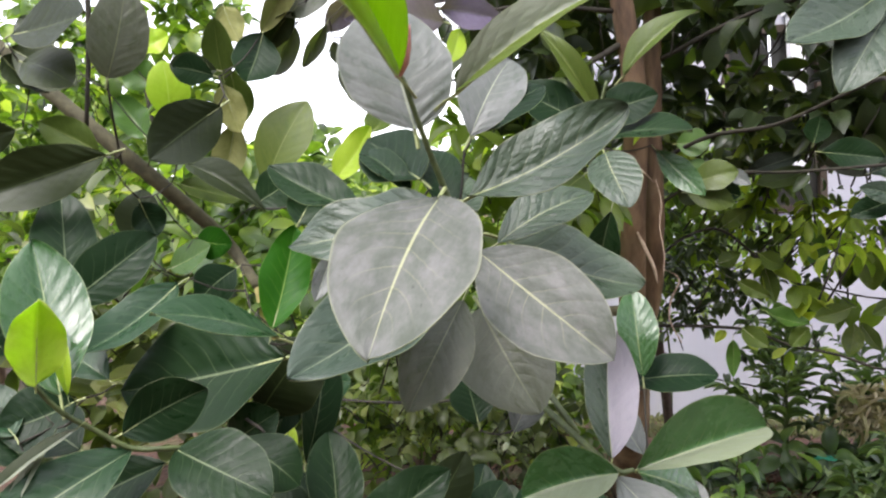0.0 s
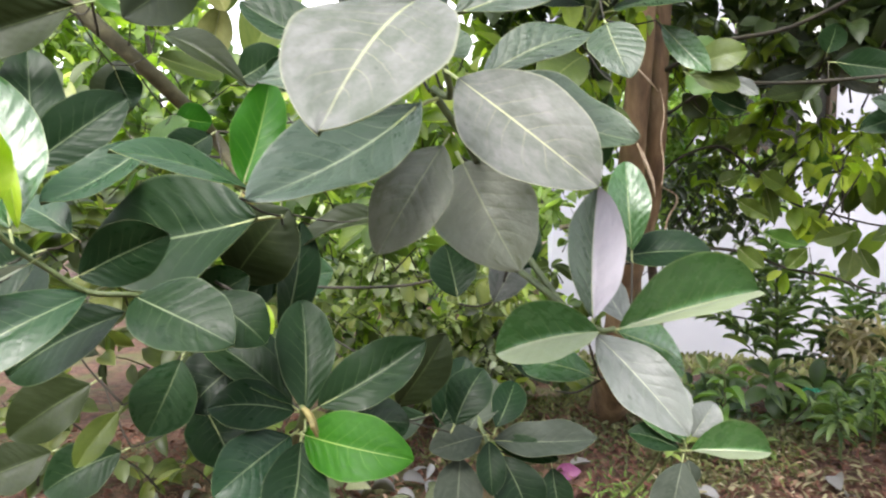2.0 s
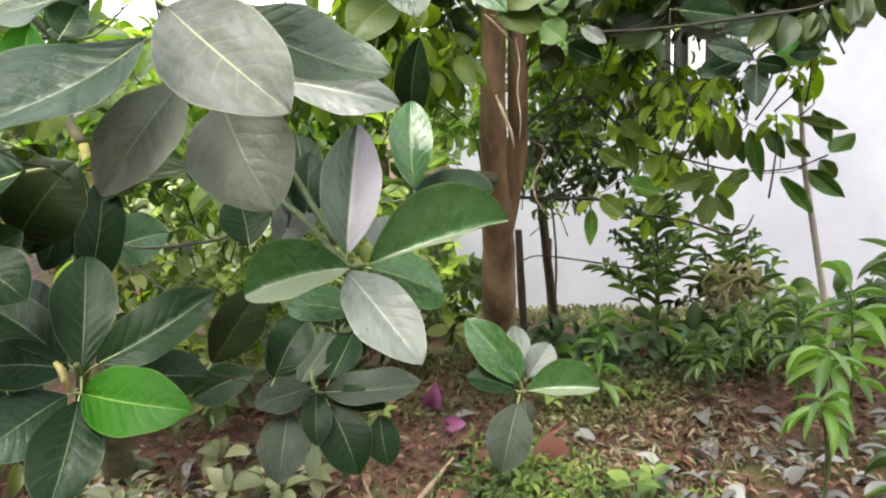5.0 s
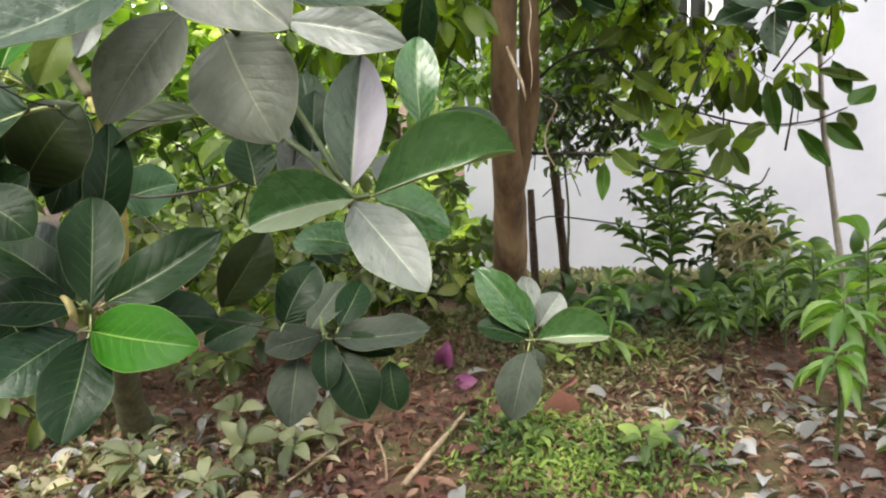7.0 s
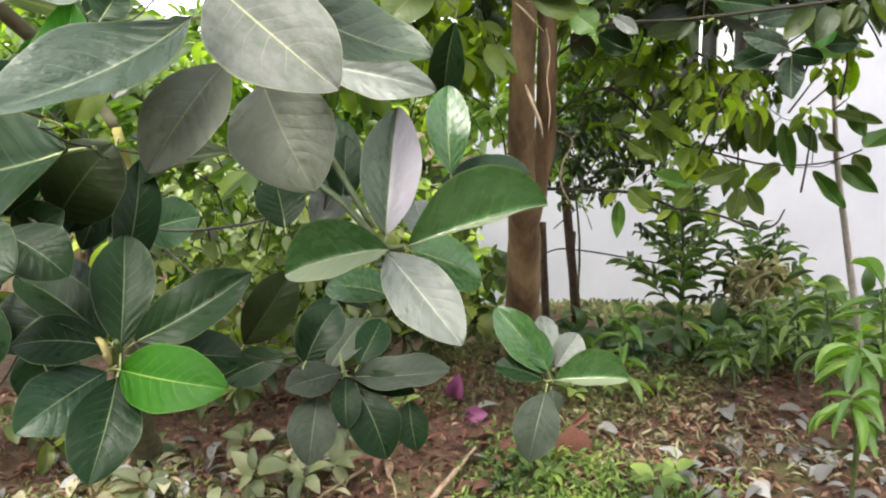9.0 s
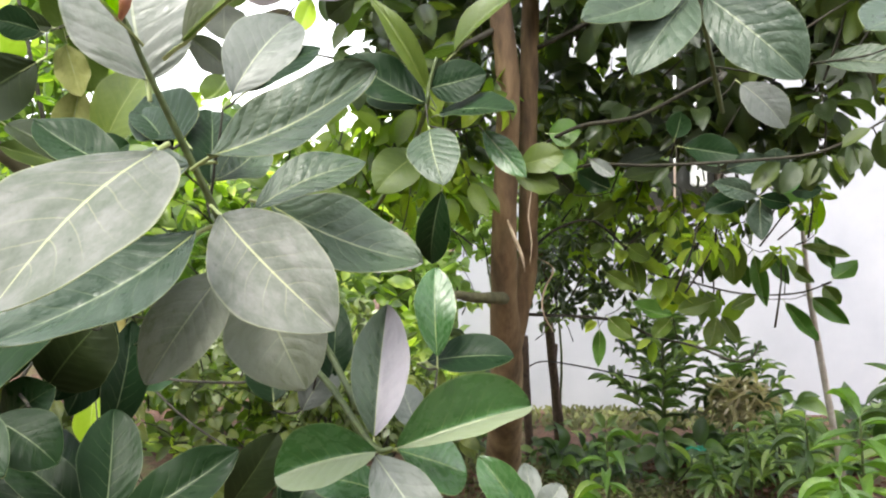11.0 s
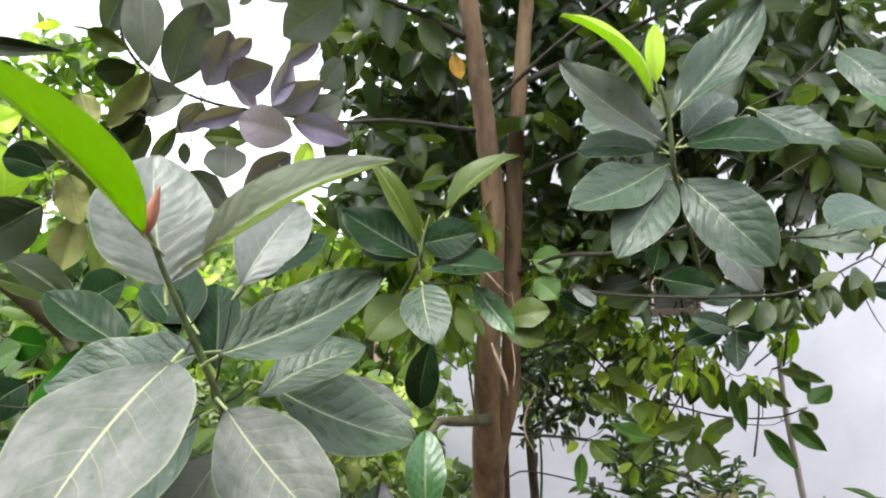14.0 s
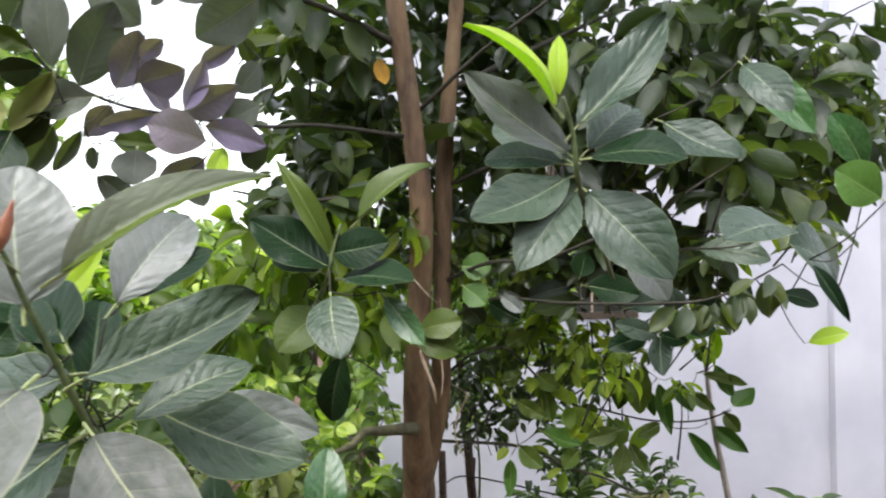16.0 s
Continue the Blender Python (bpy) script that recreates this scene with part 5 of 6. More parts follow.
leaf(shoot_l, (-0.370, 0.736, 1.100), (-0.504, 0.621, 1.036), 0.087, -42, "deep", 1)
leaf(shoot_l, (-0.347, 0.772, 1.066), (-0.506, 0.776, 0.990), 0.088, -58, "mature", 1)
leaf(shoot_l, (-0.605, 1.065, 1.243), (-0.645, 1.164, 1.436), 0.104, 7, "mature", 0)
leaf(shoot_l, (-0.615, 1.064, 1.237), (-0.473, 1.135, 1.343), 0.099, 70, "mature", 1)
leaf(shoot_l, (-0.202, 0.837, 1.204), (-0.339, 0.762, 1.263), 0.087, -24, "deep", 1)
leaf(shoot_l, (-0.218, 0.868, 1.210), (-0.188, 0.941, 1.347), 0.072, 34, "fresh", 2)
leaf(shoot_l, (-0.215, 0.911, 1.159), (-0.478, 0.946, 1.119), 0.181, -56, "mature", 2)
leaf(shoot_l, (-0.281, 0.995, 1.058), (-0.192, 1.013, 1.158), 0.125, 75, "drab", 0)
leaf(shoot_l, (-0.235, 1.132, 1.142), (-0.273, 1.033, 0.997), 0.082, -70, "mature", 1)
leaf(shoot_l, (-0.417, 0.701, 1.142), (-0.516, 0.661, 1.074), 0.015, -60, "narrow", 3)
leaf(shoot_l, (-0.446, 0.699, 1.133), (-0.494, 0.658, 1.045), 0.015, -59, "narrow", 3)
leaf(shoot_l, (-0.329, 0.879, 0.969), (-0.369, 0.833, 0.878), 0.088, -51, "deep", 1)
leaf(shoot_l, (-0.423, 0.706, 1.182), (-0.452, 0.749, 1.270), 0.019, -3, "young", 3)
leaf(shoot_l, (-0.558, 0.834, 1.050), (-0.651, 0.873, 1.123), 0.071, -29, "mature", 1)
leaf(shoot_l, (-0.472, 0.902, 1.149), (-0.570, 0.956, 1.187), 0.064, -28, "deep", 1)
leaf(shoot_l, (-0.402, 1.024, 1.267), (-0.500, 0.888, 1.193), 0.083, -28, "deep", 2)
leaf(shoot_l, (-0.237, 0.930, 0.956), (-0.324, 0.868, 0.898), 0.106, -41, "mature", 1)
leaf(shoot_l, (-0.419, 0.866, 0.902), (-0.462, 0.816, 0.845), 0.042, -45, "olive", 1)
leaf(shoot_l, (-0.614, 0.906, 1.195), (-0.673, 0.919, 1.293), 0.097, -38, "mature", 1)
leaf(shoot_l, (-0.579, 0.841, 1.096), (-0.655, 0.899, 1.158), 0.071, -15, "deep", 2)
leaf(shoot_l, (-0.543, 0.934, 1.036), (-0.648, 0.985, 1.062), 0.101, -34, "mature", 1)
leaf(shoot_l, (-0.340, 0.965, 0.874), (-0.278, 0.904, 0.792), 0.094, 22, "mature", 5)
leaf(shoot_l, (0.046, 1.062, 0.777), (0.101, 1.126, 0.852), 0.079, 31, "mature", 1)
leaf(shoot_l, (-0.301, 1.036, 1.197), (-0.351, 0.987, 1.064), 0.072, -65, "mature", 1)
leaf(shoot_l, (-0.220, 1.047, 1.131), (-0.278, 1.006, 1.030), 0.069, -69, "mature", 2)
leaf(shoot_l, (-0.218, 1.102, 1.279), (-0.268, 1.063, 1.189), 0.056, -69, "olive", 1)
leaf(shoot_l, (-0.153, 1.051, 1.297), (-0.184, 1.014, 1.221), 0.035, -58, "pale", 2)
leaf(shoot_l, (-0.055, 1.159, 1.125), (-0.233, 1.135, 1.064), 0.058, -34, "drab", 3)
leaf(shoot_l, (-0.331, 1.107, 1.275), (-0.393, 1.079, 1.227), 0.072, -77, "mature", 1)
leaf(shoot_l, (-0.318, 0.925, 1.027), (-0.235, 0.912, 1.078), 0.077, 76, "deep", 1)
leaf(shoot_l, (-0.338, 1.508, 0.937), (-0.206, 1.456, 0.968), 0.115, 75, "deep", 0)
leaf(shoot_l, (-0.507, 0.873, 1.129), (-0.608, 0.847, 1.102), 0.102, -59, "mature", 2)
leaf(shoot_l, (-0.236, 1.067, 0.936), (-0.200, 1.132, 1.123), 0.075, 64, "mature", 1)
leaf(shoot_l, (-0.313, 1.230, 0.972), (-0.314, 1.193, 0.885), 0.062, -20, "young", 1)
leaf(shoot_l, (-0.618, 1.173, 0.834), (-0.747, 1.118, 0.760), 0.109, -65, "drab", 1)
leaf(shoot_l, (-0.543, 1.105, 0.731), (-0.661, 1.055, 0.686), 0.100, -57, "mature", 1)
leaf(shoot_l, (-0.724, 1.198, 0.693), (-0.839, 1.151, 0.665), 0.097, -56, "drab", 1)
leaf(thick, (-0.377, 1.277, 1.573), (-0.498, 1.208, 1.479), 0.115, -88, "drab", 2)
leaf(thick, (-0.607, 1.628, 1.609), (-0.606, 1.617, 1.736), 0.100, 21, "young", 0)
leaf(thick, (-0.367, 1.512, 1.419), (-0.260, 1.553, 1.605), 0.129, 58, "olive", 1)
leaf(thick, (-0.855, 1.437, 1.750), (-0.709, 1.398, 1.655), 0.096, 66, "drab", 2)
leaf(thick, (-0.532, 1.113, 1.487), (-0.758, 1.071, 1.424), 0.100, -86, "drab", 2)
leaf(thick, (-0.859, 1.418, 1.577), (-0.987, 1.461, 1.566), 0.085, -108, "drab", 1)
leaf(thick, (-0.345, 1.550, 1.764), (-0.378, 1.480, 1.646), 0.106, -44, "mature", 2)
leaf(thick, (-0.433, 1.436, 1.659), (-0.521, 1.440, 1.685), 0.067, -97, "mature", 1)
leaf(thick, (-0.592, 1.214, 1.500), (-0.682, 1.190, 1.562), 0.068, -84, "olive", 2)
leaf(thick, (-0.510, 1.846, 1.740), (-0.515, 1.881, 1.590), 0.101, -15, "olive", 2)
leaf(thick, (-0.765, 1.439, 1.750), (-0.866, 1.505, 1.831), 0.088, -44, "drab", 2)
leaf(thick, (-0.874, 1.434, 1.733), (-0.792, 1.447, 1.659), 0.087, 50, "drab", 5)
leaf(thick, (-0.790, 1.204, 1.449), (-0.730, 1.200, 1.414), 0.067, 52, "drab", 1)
leaf(thick, (-0.667, 1.621, 1.559), (-0.751, 1.683, 1.666), 0.083, -41, "fresh2", 5)
leaf(thick, (-0.521, 1.409, 1.436), (-0.406, 1.458, 1.393), 0.067, 57, "olive", 2)
leaf(thick, (-0.493, 1.397, 1.315), (-0.421, 1.393, 1.299), 0.072, 83, "fresh", 0)
leaf(thick, (-0.556, 1.389, 1.260), (-0.462, 1.374, 1.303), 0.079, 58, "fresh2", 2)
leaf(thick, (-0.565, 1.304, 1.403), (-0.543, 1.316, 1.334), 0.068, 91, "mature", 5)
leaf(thick, (-0.369, 1.406, 1.379), (-0.266, 1.395, 1.431), 0.096, 71, "mature", 2)
leaf(thick, (-0.184, 1.313, 1.412), (-0.095, 1.275, 1.512), 0.070, 76, "young", 2)
leaf(thick, (-0.100, 1.326, 1.507), (-0.067, 1.388, 1.556), 0.065, 25, "olive", 5)
leaf(thick, (-0.724, 1.838, 1.716), (-0.790, 1.831, 1.778), 0.091, -90, "fresh2", 5)
leaf(thick, (-0.871, 1.843, 1.785), (-0.831, 1.908, 1.856), 0.093, 81, "young", 5)
leaf(thick, (-0.778, 1.849, 1.825), (-0.686, 1.900, 1.859), 0.094, 64, "young", 5)
leaf(thick, (-0.217, 1.104, 1.343), (-0.187, 1.118, 1.389), 0.068, 68, "mature", 5)
leaf(thick, (-0.631, 1.373, 1.661), (-0.557, 1.339, 1.835), 0.115, 135, "taupe", 0)
leaf(thick, (-0.480, 1.676, 1.677), (-0.479, 1.640, 1.832), 0.075, 20, "olive", 2)
leaf(thick, (-0.484, 1.676, 1.677), (-0.444, 1.635, 1.553), 0.075, 30, "withered", 5)
leaf(thick, (-0.479, 1.717, 1.576), (-0.500, 1.664, 1.442), 0.085, -38, "withered", 5)
leaf(thick, (-0.497, 1.797, 1.898), (-0.447, 1.737, 1.789), 0.070, 30, "withered", 6)
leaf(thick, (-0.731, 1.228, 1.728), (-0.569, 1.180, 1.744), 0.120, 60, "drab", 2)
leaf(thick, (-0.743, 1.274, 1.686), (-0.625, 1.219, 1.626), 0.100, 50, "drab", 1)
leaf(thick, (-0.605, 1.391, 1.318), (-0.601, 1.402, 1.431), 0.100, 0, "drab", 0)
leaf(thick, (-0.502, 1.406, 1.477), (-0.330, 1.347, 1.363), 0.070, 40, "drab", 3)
leaf(thick, (-0.544, 1.485, 1.241), (-0.447, 1.441, 1.307), 0.085, 60, "fresh2", 0)
part("twig", tube("twig", [(-0.726, 1.549, 1.944), (-0.744, 1.554, 1.784), (-0.785, 1.576, 1.590)], (0.006, 0.006, 0.005), 7, 5, 0.15, 71), TWIG, thick)
part("twig", tube("twig", [(-0.633, 1.375, 1.688), (-0.651, 1.418, 1.608), (-0.692, 1.528, 1.496)], (0.0025, 0.003, 0.003), 6, 5, 0.15, 72), TWIG, thick)
part("bud", tube("bud", [(-0.125, 0.706, 0.961), (-0.117, 0.699, 0.955), (-0.111, 0.691, 0.944), (-0.108, 0.689, 0.933)], (0.003, 0.0046, 0.0044, 0.0015), 9, 5, 0.4, 73), OCHREBUD, whorl_o, "knobbly ochre bud")
for shoot_ob in (whorl_a, whorl_c, whorl_o, whorl_e, shoot_l, thick):
    tie_leaves(shoot_ob, (), 0.35)
sprig = thing("jackfruit_seedling", (0.555, 2.12, 0.0), "small jackfruit seedling with green and pale leaves", "plant")
part("stem", tube("stem", [(0.555, 2.12, -0.03), (0.53, 1.82, 0.20), (0.505, 1.50, 0.45), (0.505, 1.40, 0.56)], (0.005, 0.0045, 0.004, 0.0035), 7, 6, 0.1, 9), STEM, sprig)
sprig_s = shoot(sprig, [(0.486, 1.287, 0.496), (0.493, 1.255, 0.574), (0.495, 1.242, 0.639), (0.499, 1.248, 0.662)], (0.004, 0.004, 0.0035, 0.003))
leaf(sprig_s, (0.491, 1.243, 0.641), (0.400, 1.304, 0.769), 0.080, -51, "glossy", 1)
leaf(sprig_s, (0.492, 1.235, 0.650), (0.462, 1.271, 0.737), 0.052, -41, "glossy", 2)
leaf(sprig_s, (0.504, 1.256, 0.656), (0.505, 1.349, 0.728), 0.051, -9, "pale", 1)
leaf(sprig_s, (0.510, 1.245, 0.653), (0.565, 1.277, 0.708), 0.064, 42, "pale", 1)
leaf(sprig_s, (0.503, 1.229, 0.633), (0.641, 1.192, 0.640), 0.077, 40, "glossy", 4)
leaf(sprig_s, (0.483, 1.240, 0.631), (0.387, 1.255, 0.662), 0.062, -35, "mature", 1)
leaf(sprig_s, (0.482, 1.215, 0.615), (0.433, 1.147, 0.506), 0.090, -20, "dull", 1)
leaf(sprig_s, (0.496, 1.225, 0.614), (0.501, 1.203, 0.574), 0.040, 20, "dull", 1)


# ---- bright foliage behind, left of the tree ----
hedge = thing("garden_bush", (-1.8, 3.9, 0.0), "tall yellow-green bush, colour brightened for open light", "bush")
for i, (x, y, h) in enumerate(((-2.4, 3.8, 1.6), (-1.6, 4.0, 2.5), (-0.9, 3.7, 1.5), (-0.3, 3.9, 1.2))):
    part("stem", tube("stem", [(x, y, -0.25), (x + 0.08, y - 0.05, h * 0.5), (x - 0.05, y, h)], (0.022, 0.016, 0.008), 7, 5, 0.1, i), TWIG, hedge)
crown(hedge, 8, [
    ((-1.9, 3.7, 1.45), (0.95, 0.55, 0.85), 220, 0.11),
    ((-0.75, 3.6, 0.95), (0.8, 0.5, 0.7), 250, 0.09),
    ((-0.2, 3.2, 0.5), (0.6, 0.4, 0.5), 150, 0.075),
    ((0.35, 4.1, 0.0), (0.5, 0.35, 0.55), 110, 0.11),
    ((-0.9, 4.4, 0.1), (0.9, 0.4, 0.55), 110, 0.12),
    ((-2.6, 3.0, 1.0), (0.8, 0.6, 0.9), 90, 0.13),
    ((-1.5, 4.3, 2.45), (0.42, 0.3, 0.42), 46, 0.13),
], OVATE, SUNLIT, 60)
# Added bush: its pale leaf colour stands for sunlit glints in the gaps.
GLINTBUSH = canopy_material("glint_bush_leaf", (0.17, 0.22, 0.10), (0.42, 0.46, 0.33), (0.72, 0.74, 0.64), 0.35, 0.25)
glint_bush = thing("glint_bush", (-0.1, 3.0, 0.0), "added small-leaved bush, leaves coloured pale for sunlit glints", "bush")
part("stem", tube("stem", [(-0.1, 3.0, -0.1), (-0.06, 3.0, 0.3), (-0.1, 2.98, 0.7)], (0.010, 0.007, 0.003), 6, 5, 0.1, 3), TWIG, glint_bush)
crown(glint_bush, 29, [((-0.12, 3.0, 0.62), (0.42, 0.25, 0.30), 60, 0.06), ((0.15, 2.9, 0.36), (0.35, 0.2, 0.2), 30, 0.05), ((-0.55, 3.0, 0.72), (0.35, 0.2, 0.3), 40, 0.06)], OVATE, GLINTBUSH, 60)
far = thing("garden_trees", (-2.0, 7.5, -0.4), "garden trees farther back, green brightened for open light", "trees", kind="stuff")
for i, (x, h) in enumerate(((-5.0, 2.4), (-3.2, 1.4), (-1.5, 1.2), (0.2, 1.1))):
    part("trunk", tube("trunk", [(x, 7.5, -0.6), (x + 0.1, 7.5, h * 0.5), (x, 7.4, h)], (0.09, 0.07, 0.03), 8, 5, 0.1, i), BARK, far)
crown(far, 10, [
    ((-4.6, 7.4, 1.8), (2.4, 0.8, 1.9), 480, 0.26),
    ((-1.6, 7.2, 0.8), (1.9, 0.7, 1.25), 420, 0.22),
    ((0.3, 7.0, 0.7), (1.4, 0.6, 1.2), 200, 0.22),
], OVATE, SUNLIT, 0)
FINELEAF = canopy_material("fine_bush_leaf", (0.07, 0.13, 0.035), (0.25, 0.35, 0.12), (0.52, 0.60, 0.30), 0.4, 0.25)
fine = thing("fine_leaved_bush", (1.3, 3.41, -0.2), "small-leaved green bush growing before the white wall", "bush")
for i, (x, y, h) in enumerate(((1.08, 3.46, 1.0), (0.72, 3.29, 1.2))):
    part("stem", tube("stem", [(x, y, -0.3), (x + 0.05, y, h * 0.4), (x - 0.03, y, h)], (0.008, 0.006, 0.003), 6, 5, 0.1, i), STEM, fine)
crown(fine, 12, [
    ((1.12, 3.41, 0.92), (0.24, 0.22, 0.34), 60, 0.06),
    ((1.5, 3.45, 0.95), (0.25, 0.2, 0.2), 30, 0.06),
    ((0.61, 3.29, 1.15), (0.28, 0.25, 0.5), 80, 0.085),
    ((1.45, 3.41, 1.46), (0.4, 0.2, 0.3), 50, 0.06),
    ((1.2, 3.5, 1.35), (0.4, 0.2, 0.35), 70, 0.06),
    ((1.18, 3.25, 1.28), (0.28, 0.15, 0.26), 120, 0.06),
], OVATE, FINELEAF, 40)
under = thing("undergrowth", (-0.4, 2.5, 0.0), "dense mixed green undergrowth below the trees", "plants", kind="stuff")
crown(under, 9, [
    ((-0.35, 2.6, 0.50), (0.7, 0.35, 0.45), 40, 0.08),
    ((0.2, 2.9, 0.35), (0.5, 0.3, 0.4), 70, 0.08),
    ((-1.2, 2.3, 0.8), (0.5, 0.4, 0.8), 80, 0.11),
], OVATE, MIXED, 20)
# Dark leaves added to stand for deep shadow between the nearer leaves.
crown(under, 19, [((-0.32, 1.98, 1.10), (0.45, 0.2, 0.22), 26, 0.09), ((-0.75, 2.3, 1.2), (0.35, 0.25, 0.35), 40, 0.10)], OVATE, SHADE, 20)


# ---- shrubs and seedlings to the right ----
def stalk_plant(name, base, top, n, length, ratio, material, label, seed, droop=False, group="", low=0.45, hang=0.0):
    """A stalk with long leaves set round it from low to high."""
    rng = random.Random(seed)
    b, t = np.array(base, float), np.array(top, float)
    p = thing(name, base, label, "plant", group)
    part("stem", tube("stem", [b - (0, 0, 0.04), b + (t - b) * 0.5 + np.array((0.012, 0.0, 0)), t], (0.007, 0.005, 0.003), 6, 5, 0.1, seed), STEM, p)
    me = single_mesh(ARCHED if droop else LANCE, material)
    for i in range(n):
        s = (low + (1 - low) * i / n) if droop else (0.25 + 0.75 * i / n)
        a = i * 2.4 + rng.uniform(-0.4, 0.4)
        y = np.array((math.cos(a), math.sin(a), (0.35 - 1.3 * (1 - s) if droop else 0.30 - 1.1 * (1 - s)) - hang + rng.uniform(-0.5, 0.3)))
        ln = length * rng.uniform(0.75, 1.2) * (1.1 - 0.35 * s)
        single(me, (b + (t - b) * s, y, (0, 0, 1), ln, ln * ratio), p)
    return p


def frond_plant(name, base, height, fronds, length, label, seed, material):
    """An upright shrub whose side shoots carry rows of narrow leaves."""
    rng = random.Random(seed)
    p = thing(name, base, label, "shrub")
    b = np.array(base, float)
    part("stem", tube("stem", [b - (0, 0, 0.04), b + (0.015, 0, height * 0.5), b + (0, 0, height)], (0.009, 0.007, 0.004), 6, 6, 0.1, seed), STEM, p)
    me = single_mesh(LANCE, material)
    for i in range(fronds):
        s = 0.25 + 0.75 * i / fronds
        a = i * 2.4 + rng.uniform(-0.4, 0.4)
        d = np.array((math.cos(a), math.sin(a) * 0.8, 0.55 + 0.7 * s))
        d /= np.linalg.norm(d)
        fl = length * rng.uniform(0.8, 1.2) * (1.25 - 0.6 * s)
        o = b + (0, 0, height * s)
        f = part("side_shoot", tube("side_shoot", [o, o + d * fl * 0.5 + np.array((0, 0, 0.01)), o + d * fl], (0.004, 0.003, 0.0015), 5, 3), STEM, p)
        side = np.cross(d, (0, 0, 1))
        side /= np.linalg.norm(side)
        for k in range(5):
            q = o + d * fl * (0.3 + 0.17 * k)
            for sg in (-1, 1):
                ln = fl * rng.uniform(0.36, 0.52)
                single(me, (q, d * 0.6 + side * sg + np.array((0, 0, rng.uniform(-0.3, 0.2))), (0, 0, 1), ln, ln * 0.24), f)
    return p


frond_plant("leafy_shrub", (1.46, 2.95, -0.07), 0.72, 22, 0.25, "upright shrub with rows of narrow dark green leaves", 31, SHRUB)
frond_plant("leafy_shrub", (1.82, 2.95, -0.08), 0.50, 15, 0.24, "low shrub with narrow dark green leaves", 32, SHRUB)
stalk_plant("seedling", (0.995, 2.34, 0.0), (0.985, 2.29, 0.40), 14, 0.13, 0.26, FRESHSHRUB, "thin green seedling with narrow pale leaves", 33)
for i, (x, y, h, ln, n, mat) in enumerate(((1.53, 1.77, 0.45, 0.17, 12, FRESHSHRUB), (1.41, 1.61, 0.37, 0.14, 15, FRESHSHRUB), (1.64, 2.11, 0.50, 0.13, 26, SHRUB), (1.68, 1.90, 0.57, 0.18, 20, FRESHSHRUB), (1.69, 2.37, 0.39, 0.12, 28, SHRUB), (1.98, 2.10, 0.62, 0.20, 20, SHRUB), (1.60, 2.42, 0.36, 0.11, 28, SHRUB), (1.42, 2.32, 0.30, 0.10, 26, SHRUB), (1.85, 1.70, 0.46, 0.19, 18, SHRUB), (2.2, 2.3, 0.5, 0.2, 18, SHRUB), (1.62, 1.5, 0.26, 0.15, 16, SHRUB))):
    stalk_plant("long_leaf_shrub", (x, y, ground_height(x, y)), (x - 0.05, y - 0.04, h), n, ln, 0.24, mat, "shrub with long drooping bright green leaves" if mat is FRESHSHRUB else "shrub with long drooping dark green leaves", 40 + i, True, group="long-leaved shrubs", low=0.8 if i < 2 else 0.45, hang=0.75 if i < 2 else 0.2)
low = thing("low_plants", (1.5, 2.9, -0.05), "low dark green plants along the foot of the wall", "plants", kind="stuff")
crown(low, 14, [
    ((1.5, 2.75, 0.05), (0.75, 0.25, 0.14), 60, 0.10),
    ((2.3, 3.0, 0.0), (0.6, 0.5, 0.2), 40, 0.11),
    ((1.0, 3.2, -0.05), (0.5, 0.35, 0.12), 34, 0.08),
], LANCE, SHRUB, 30)


def moss_row(seed):
    rng = random.Random(seed)
    rows = []
    for _ in range(1500):
        x = rng.uniform(0.2, 3.0)
        y = rng.uniform(4.0, 4.68)
        rows.append(((x, y, ground_height(x, y)), (rng.uniform(-1, 1), rng.uniform(-1, 0.6), rng.uniform(0.3, 1.4)), (0, -0.5, 1), rng.uniform(0.03, 0.07), rng.uniform(0.012, 0.03)))
    return rows


tagged(cloud("moss_strip", moss_row(50), ROUND, OLIVEGRASS), "yellow-green moss and weeds at the wall foot", "weeds", kind="stuff")

# ---- ground cover ----
def litter_rows(seed, n, area, lo, hi, ratio=0.5, flat=0.25):
    rng = random.Random(seed)
    x0, x1, y0, y1 = area
    rows = []
    for _ in range(n):
        x, y = rng.uniform(x0, x1), rng.uniform(y0, y1)
        a = rng.uniform(0, 6.3)
        ln = rng.uniform(lo, hi)
        rows.append(((x, y, ground_height(x, y) + rng.uniform(0.004, 0.03)), (math.cos(a), math.sin(a), rng.uniform(-flat, flat) * 0.6),
                     (rng.uniform(-flat, flat), rng.uniform(-flat, flat), 1), ln, ln * ratio * rng.uniform(0.7, 1.2)))
    return rows


tagged(cloud("leaf_litter", litter_rows(60, 13000, (-2.0, 2.4, 1.1, 3.2), 0.010, 0.045, 0.34, 0.9), DRY + POINTED, LITTER), "reddish brown rotting leaf litter on the soil", "leaf litter", kind="stuff")
tagged(cloud("leaf_litter", litter_rows(66, 7000, (-6.0, 6.0, -4.0, 1.1), 0.03, 0.11, 0.4, 0.8), DRY, LITTER), "scattered brown dry leaves on open soil", "leaf litter", kind="stuff")
tagged(cloud("grey_litter", litter_rows(61, 170, (-1.6, 0.0, 1.3, 2.3), 0.05, 0.10, 0.42, 0.5), DRY, PALELITTER), "pale grey dry leaves lying on the soil", "leaf litter", kind="stuff")
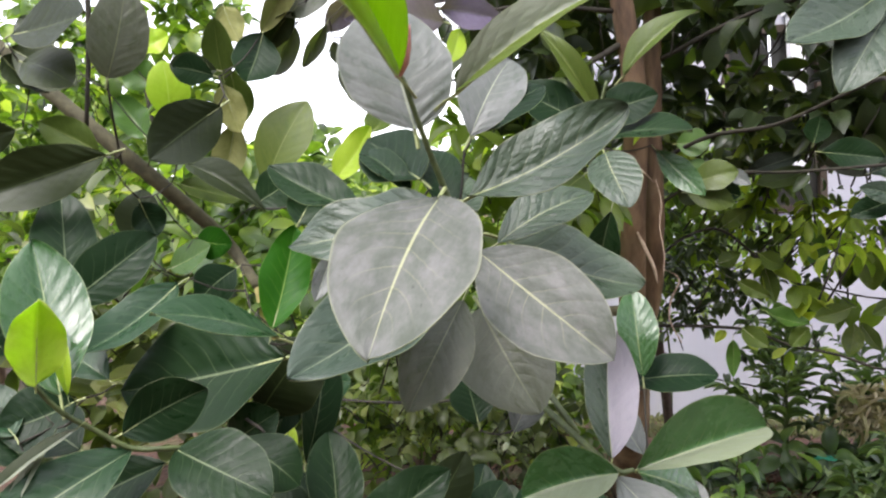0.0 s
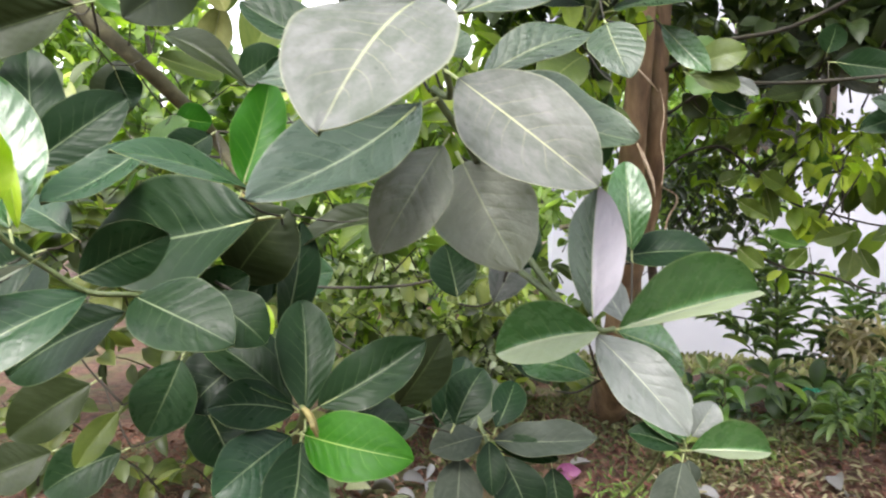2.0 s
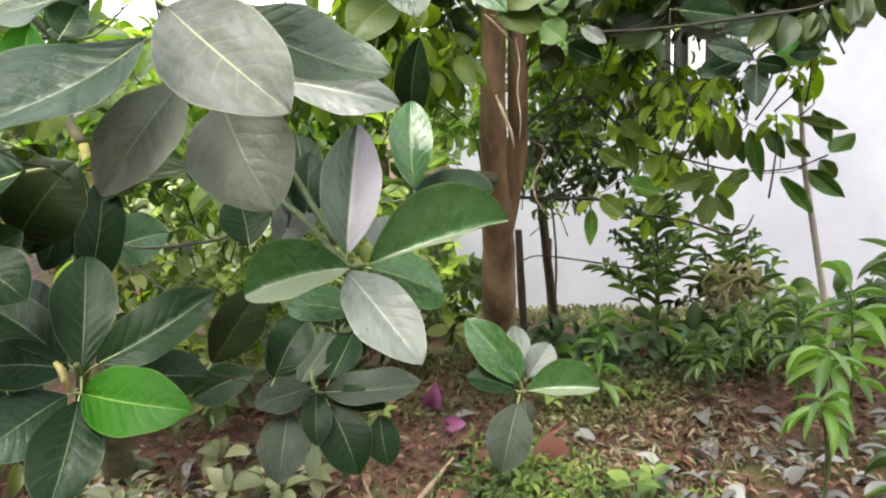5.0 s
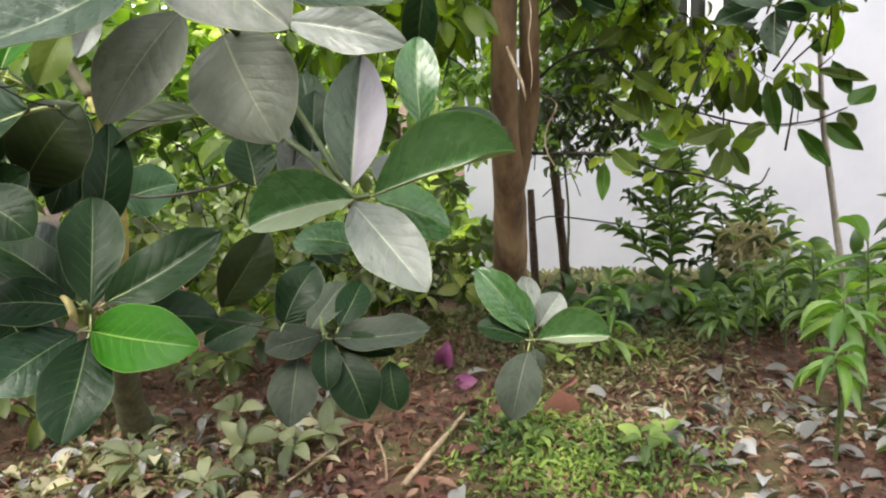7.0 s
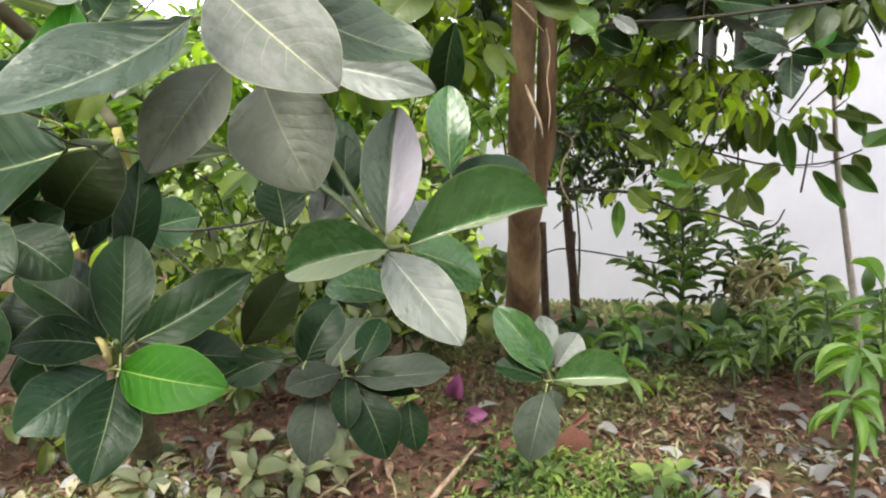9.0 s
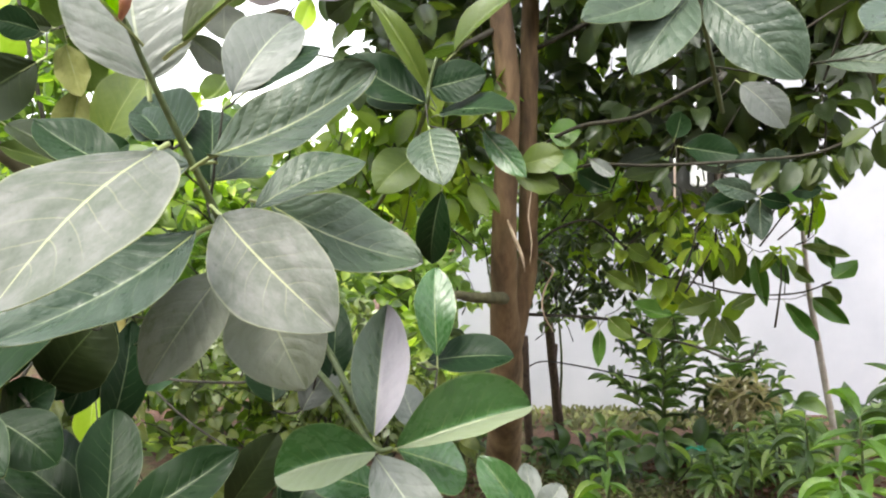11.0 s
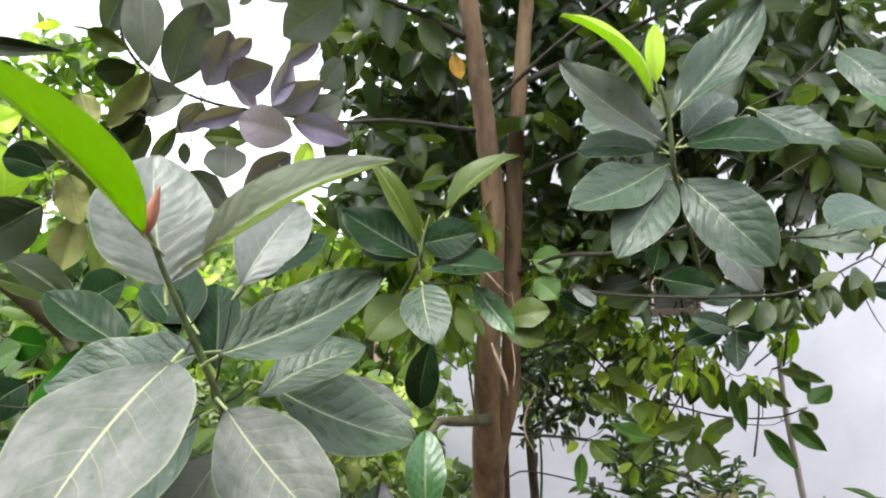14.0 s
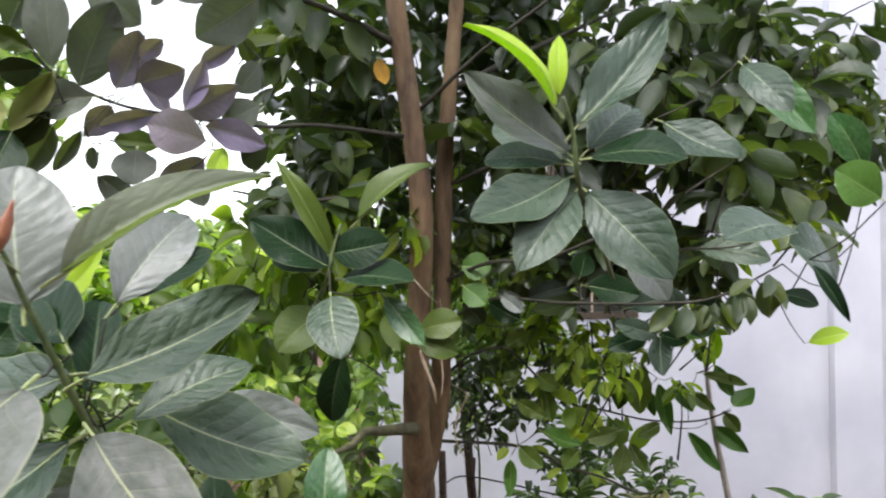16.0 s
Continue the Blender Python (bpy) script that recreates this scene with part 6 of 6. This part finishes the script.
tagged(cloud("grey_litter", litter_rows(62, 110, (1.05, 2.0, 1.2, 2.1), 0.04, 0.09, 0.42, 0.4), POINTED, PALELITTER), "pale grey dry leaves heaped under the shrubs", "leaf litter", kind="stuff")


def weed_rows(seed, n, cx, cy, rx, ry, lo, hi, ratio):
    rng = random.Random(seed)
    rows = []
    for _ in range(n):
        a, r = rng.uniform(0, 6.3), rng.random() ** 0.6 * (1 + 0.5 * noise.noise(Vector((cx * 9 + len(rows) % 7, cy * 5, seed))))
        x, y = cx + rx * r * math.cos(a), cy + ry * r * math.sin(a)
        ln = rng.uniform(lo, hi)
        rows.append(((x, y, ground_height(x, y) + 0.055 * rng.random() ** 2), (rng.uniform(-1, 1), rng.uniform(-1, 1), rng.uniform(-0.2, 1.0)), (rng.uniform(-0.4, 0.4), -0.3, 1), ln, ln * ratio))
    return rows


for i, (cx, cy, rx, ry, n) in enumerate(((0.62, 1.85, 0.26, 0.32, 2600), (0.95, 2.45, 0.45, 0.28, 2200), (-0.55, 1.9, 0.5, 0.25, 1300), (0.25, 2.6, 0.45, 0.28, 1600), (0.92, 1.72, 0.22, 0.2, 700), (1.3, 2.6, 0.55, 0.22, 1200), (0.62, 2.85, 0.45, 0.3, 1500))):
    tagged(cloud("weeds", weed_rows(70 + i, n, cx, cy, rx, ry, 0.008, 0.038, 0.30), POINTED, GRASS if i in (0, 4) else OLIVEGRASS), "low bright green weeds and moss on the soil" if i in (0, 4) else "dull olive moss and weeds on the soil", "weeds", kind="stuff")


def low_plant(x, y, n, length, material, label, seed):
    """A small broad-leaved plant on the ground."""
    rng = random.Random(seed)
    z = ground_height(x, y)
    p = thing("ground_plant", (x, y, z), label, "plant", "small ground plants")
    h = rng.uniform(0.06, 0.15)
    part("stem", tube("stem", [(x, y, z - 0.02), (x + 0.01, y, z + h * 0.6), (x, y - 0.01, z + h)], (0.004, 0.003, 0.002), 6, 4), STEM, p)
    me = single_mesh(POINTED, material)
    for row in whorl_rows(rng, (x, y - 0.01, z + h), (rng.uniform(-0.3, 0.3), -0.4, 1), n, length, 0.3, 0.52):
        single(me, row, p)
    return p


SMALL_PLANTS = ((-0.34, 2.12, 8, 0.085, PALEPLANT), (-0.19, 2.00, 6, 0.07, PALEPLANT), (-0.55, 2.39, 7, 0.08, PALEPLANT), (-0.68, 2.21, 7, 0.075, PALEPLANT), (-0.70, 2.78, 7, 0.08, GRASS), (-0.54, 2.80, 6, 0.09, GRASS), (-1.12, 2.34, 6, 0.07, PALEPLANT), (-0.01, 2.07, 5, 0.06, PALEPLANT), (0.61, 1.84, 7, 0.06, GRASS), (0.54, 1.96, 7, 0.05, GRASS), (0.97, 1.77, 6, 0.06, GRASS), (0.89, 1.69, 6, 0.06, GRASS), (0.81, 2.32, 6, 0.06, GRASS))
MORE_PLANTS = ((0.96, 2.38, 6, 0.06, GRASS), (1.17, 2.39, 6, 0.06, GRASS), (0.18, 2.32, 6, 0.06, GRASS), (-0.85, 2.46, 5, 0.09, GRASS), (-0.28, 1.92, 7, 0.09, PALEPLANT), (-0.12, 1.86, 6, 0.075, PALEPLANT), (-0.62, 1.95, 7, 0.085, PALEPLANT), (-0.36, 1.75, 6, 0.075, PALEPLANT), (-0.05, 1.98, 6, 0.09, PALEPLANT))
for i, (x, y, n, ln, mat) in enumerate(SMALL_PLANTS + MORE_PLANTS):
    low_plant(x, y, n, ln, mat, "small ground plant with pale grey-green broad leaves" if mat is PALEPLANT else "small ground plant with bright green leaves", 300 + i)

BEIGELEAF = canopy_material("beige_dry_leaf", (0.10, 0.085, 0.045), (0.24, 0.215, 0.13), (0.42, 0.38, 0.26), 0.1, 0.7)
for seed, n, area, lo, hi, ratio, mat, label in ((81, 34, (-0.9, 1.9, 1.35, 2.5), 0.08, 0.13, 0.42, PALELITTER, "curled grey-brown dry leaf lying on the soil"),
                                                 (82, 70, (-1.2, 0.05, 1.45, 2.15), 0.07, 0.13, 0.40, BEIGELEAF, "pale beige dry leaf in a loose heap"),
                                                 (83, 44, (1.0, 1.75, 1.25, 1.95), 0.06, 0.11, 0.38, PALELITTER, "grey-white dry leaf heaped under shrubs"),
                                                 (84, 30, (-0.1, 0.6, 1.5, 2.1), 0.06, 0.11, 0.40, LITTER, "red-brown dry leaf lying on reddish soil")):
    fallen = single_mesh(POINTED, mat)
    for row in litter_rows(seed, n, area, lo, hi, ratio, 0.55):
        ob = single(fallen, row, None)
        ob.name = "fallen_leaf"
        tagged(ob, label, "leaf", "fallen leaves")
tagged(cloud("dry_grass", litter_rows(85, 900, (0.75, 1.5, 1.75, 2.65), 0.02, 0.06, 0.2, 1.2), POINTED, BEIGELEAF), "dry straw-coloured grass bits among the weeds", "dry grass", kind="stuff")
for base, y, ln, w, mat, label in (((0.40, 2.33, 0.02), (0.6, -0.3, 0.15), 0.10, 0.06, PURPLE, "purple fallen leaf on reddish litter"), ((0.37, 2.42, 0.06), (0.2, -0.2, 0.8), 0.11, 0.07, PURPLE, "dark purple upright leaf among litter"),
                                   ((0.72, 2.00, 0.125), (0.02, 0.08, -1.0), 0.125, 0.125, REDDRY, "reddish dry leaf standing on its tip"), ((0.80, 2.08, 0.12), (-1, -0.5, -0.35), 0.10, 0.02, REDDRY, "thin red-brown dry leaf stalk")):
    ob = single(single_mesh(DRY, mat), (base, y, (0, -1, 0.6), ln, w), None)
    ob.name = "fallen_leaf"
    tagged(ob, label, "leaf", "fallen leaves")

for i, (a, b, r) in enumerate((((0.20, 1.70, 0.03), (0.42, 2.05, 0.05), 0.009), ((0.05, 2.0, 0.03), (-0.15, 1.78, 0.02), 0.006), ((-1.0, 1.9, 0.02), (-0.72, 1.95, 0.03), 0.006), ((0.15, 1.75, 0.0), (0.13, 1.8, 0.14), 0.004))):
    m = (Vector(a) + Vector(b)) / 2 + Vector((0.01, 0, 0.012))
    tagged(part("stick", tube("stick", [a, m, b], (r, r * 0.9, r * 0.6), 7, 6, 0.2, 90 + i), DRYWOOD), "pale broken stick lying on the soil", "stick", "sticks")

STRAW = canopy_material("straw", (0.30, 0.25, 0.17), (0.48, 0.41, 0.30), (0.62, 0.55, 0.43), 0.2, 0.8)
rng_brush = random.Random(91)
brush = [(in_ellipsoid(rng_brush, (1.746, 2.813, 0.286), (0.14, 0.08, 0.09)), (rng_brush.uniform(-1, 1), rng_brush.uniform(-1, 0.5), rng_brush.uniform(-0.6, 1)), (0, -0.6, 1), rng_brush.uniform(0.05, 0.12), 0.014) for _ in range(260)]
tagged(cloud("dry_brush", brush, LANCE, STRAW), "tan dry brushwood caught among shrub stems", "brushwood", kind="stuff")

# ---- stakes, wire and pole ----
for pts, rad, mat, label in (([(1.13, 3.42, -0.24), (1.095, 3.41, 0.064), (1.045, 3.40, 0.65), (1.015, 3.39, 0.97)], (0.026, 0.025, 0.022, 0.018), DARKWOOD, "dark brown wooden stake driven into the soil"),
                             ([(1.10, 3.42, -0.24), (1.075, 3.41, 0.2), (1.085, 3.40, 0.45)], (0.016, 0.014, 0.012), DARKWOOD, "short dark wooden stake beside a taller one"),
                             ([(0.90, 3.2, -0.2), (0.89, 3.2, 0.2), (0.885, 3.2, 0.55)], (0.022, 0.02, 0.018), DARKWOOD, "dark wooden stake behind the tree stem"),
                             ([(1.87, 2.27, -0.05), (1.857, 2.255, 0.164), (1.784, 2.261, 0.552), (1.742, 2.307, 0.906), (1.763, 2.403, 1.264)], (0.014, 0.013, 0.012, 0.010, 0.006), PALEWOOD, "thin pale bare pole standing in the shrubs")):
    tagged(part("stake", tube("stake", pts, rad, 9, 6, 0.12, len(label)), mat), label, "stake", "garden stakes")
tagged(part("wire", tube("wire", [(0.885, 3.19, 0.40), (1.06, 3.36, 0.37), (1.46, 3.06, 0.335)], (0.004, 0.004, 0.004), 6, 8), WIRE), "dark wire strung between the stakes", "wire")
bm = bmesh.new()
bmesh.ops.create_icosphere(bm, subdivisions=3, radius=1)
for v in bm.verts:
    n = noise.noise(v.co * 2.3)
    v.co = Vector((v.co.x * 0.055, v.co.y * 0.03, v.co.z * 0.02)) * (1 + 0.5 * n) + Vector((1.56, 2.78, 0.10))
tagged(part("plastic_scrap", bm, GREENCLOTH), "crumpled green plastic scrap caught in low plants", "scrap")

# ---- red bud scale at the tip of the young shoot ----
part("bud_scale", tube("bud_scale", [(-0.001, 0.589, 1.496), (0.005, 0.588, 1.51), (0.009, 0.588, 1.524), (0.015, 0.587, 1.544)], (0.003, 0.0065, 0.006, 0.001), 8, 5, 0.05, 3), STIPULE, whorl_a, "red-brown pointed bud scale")
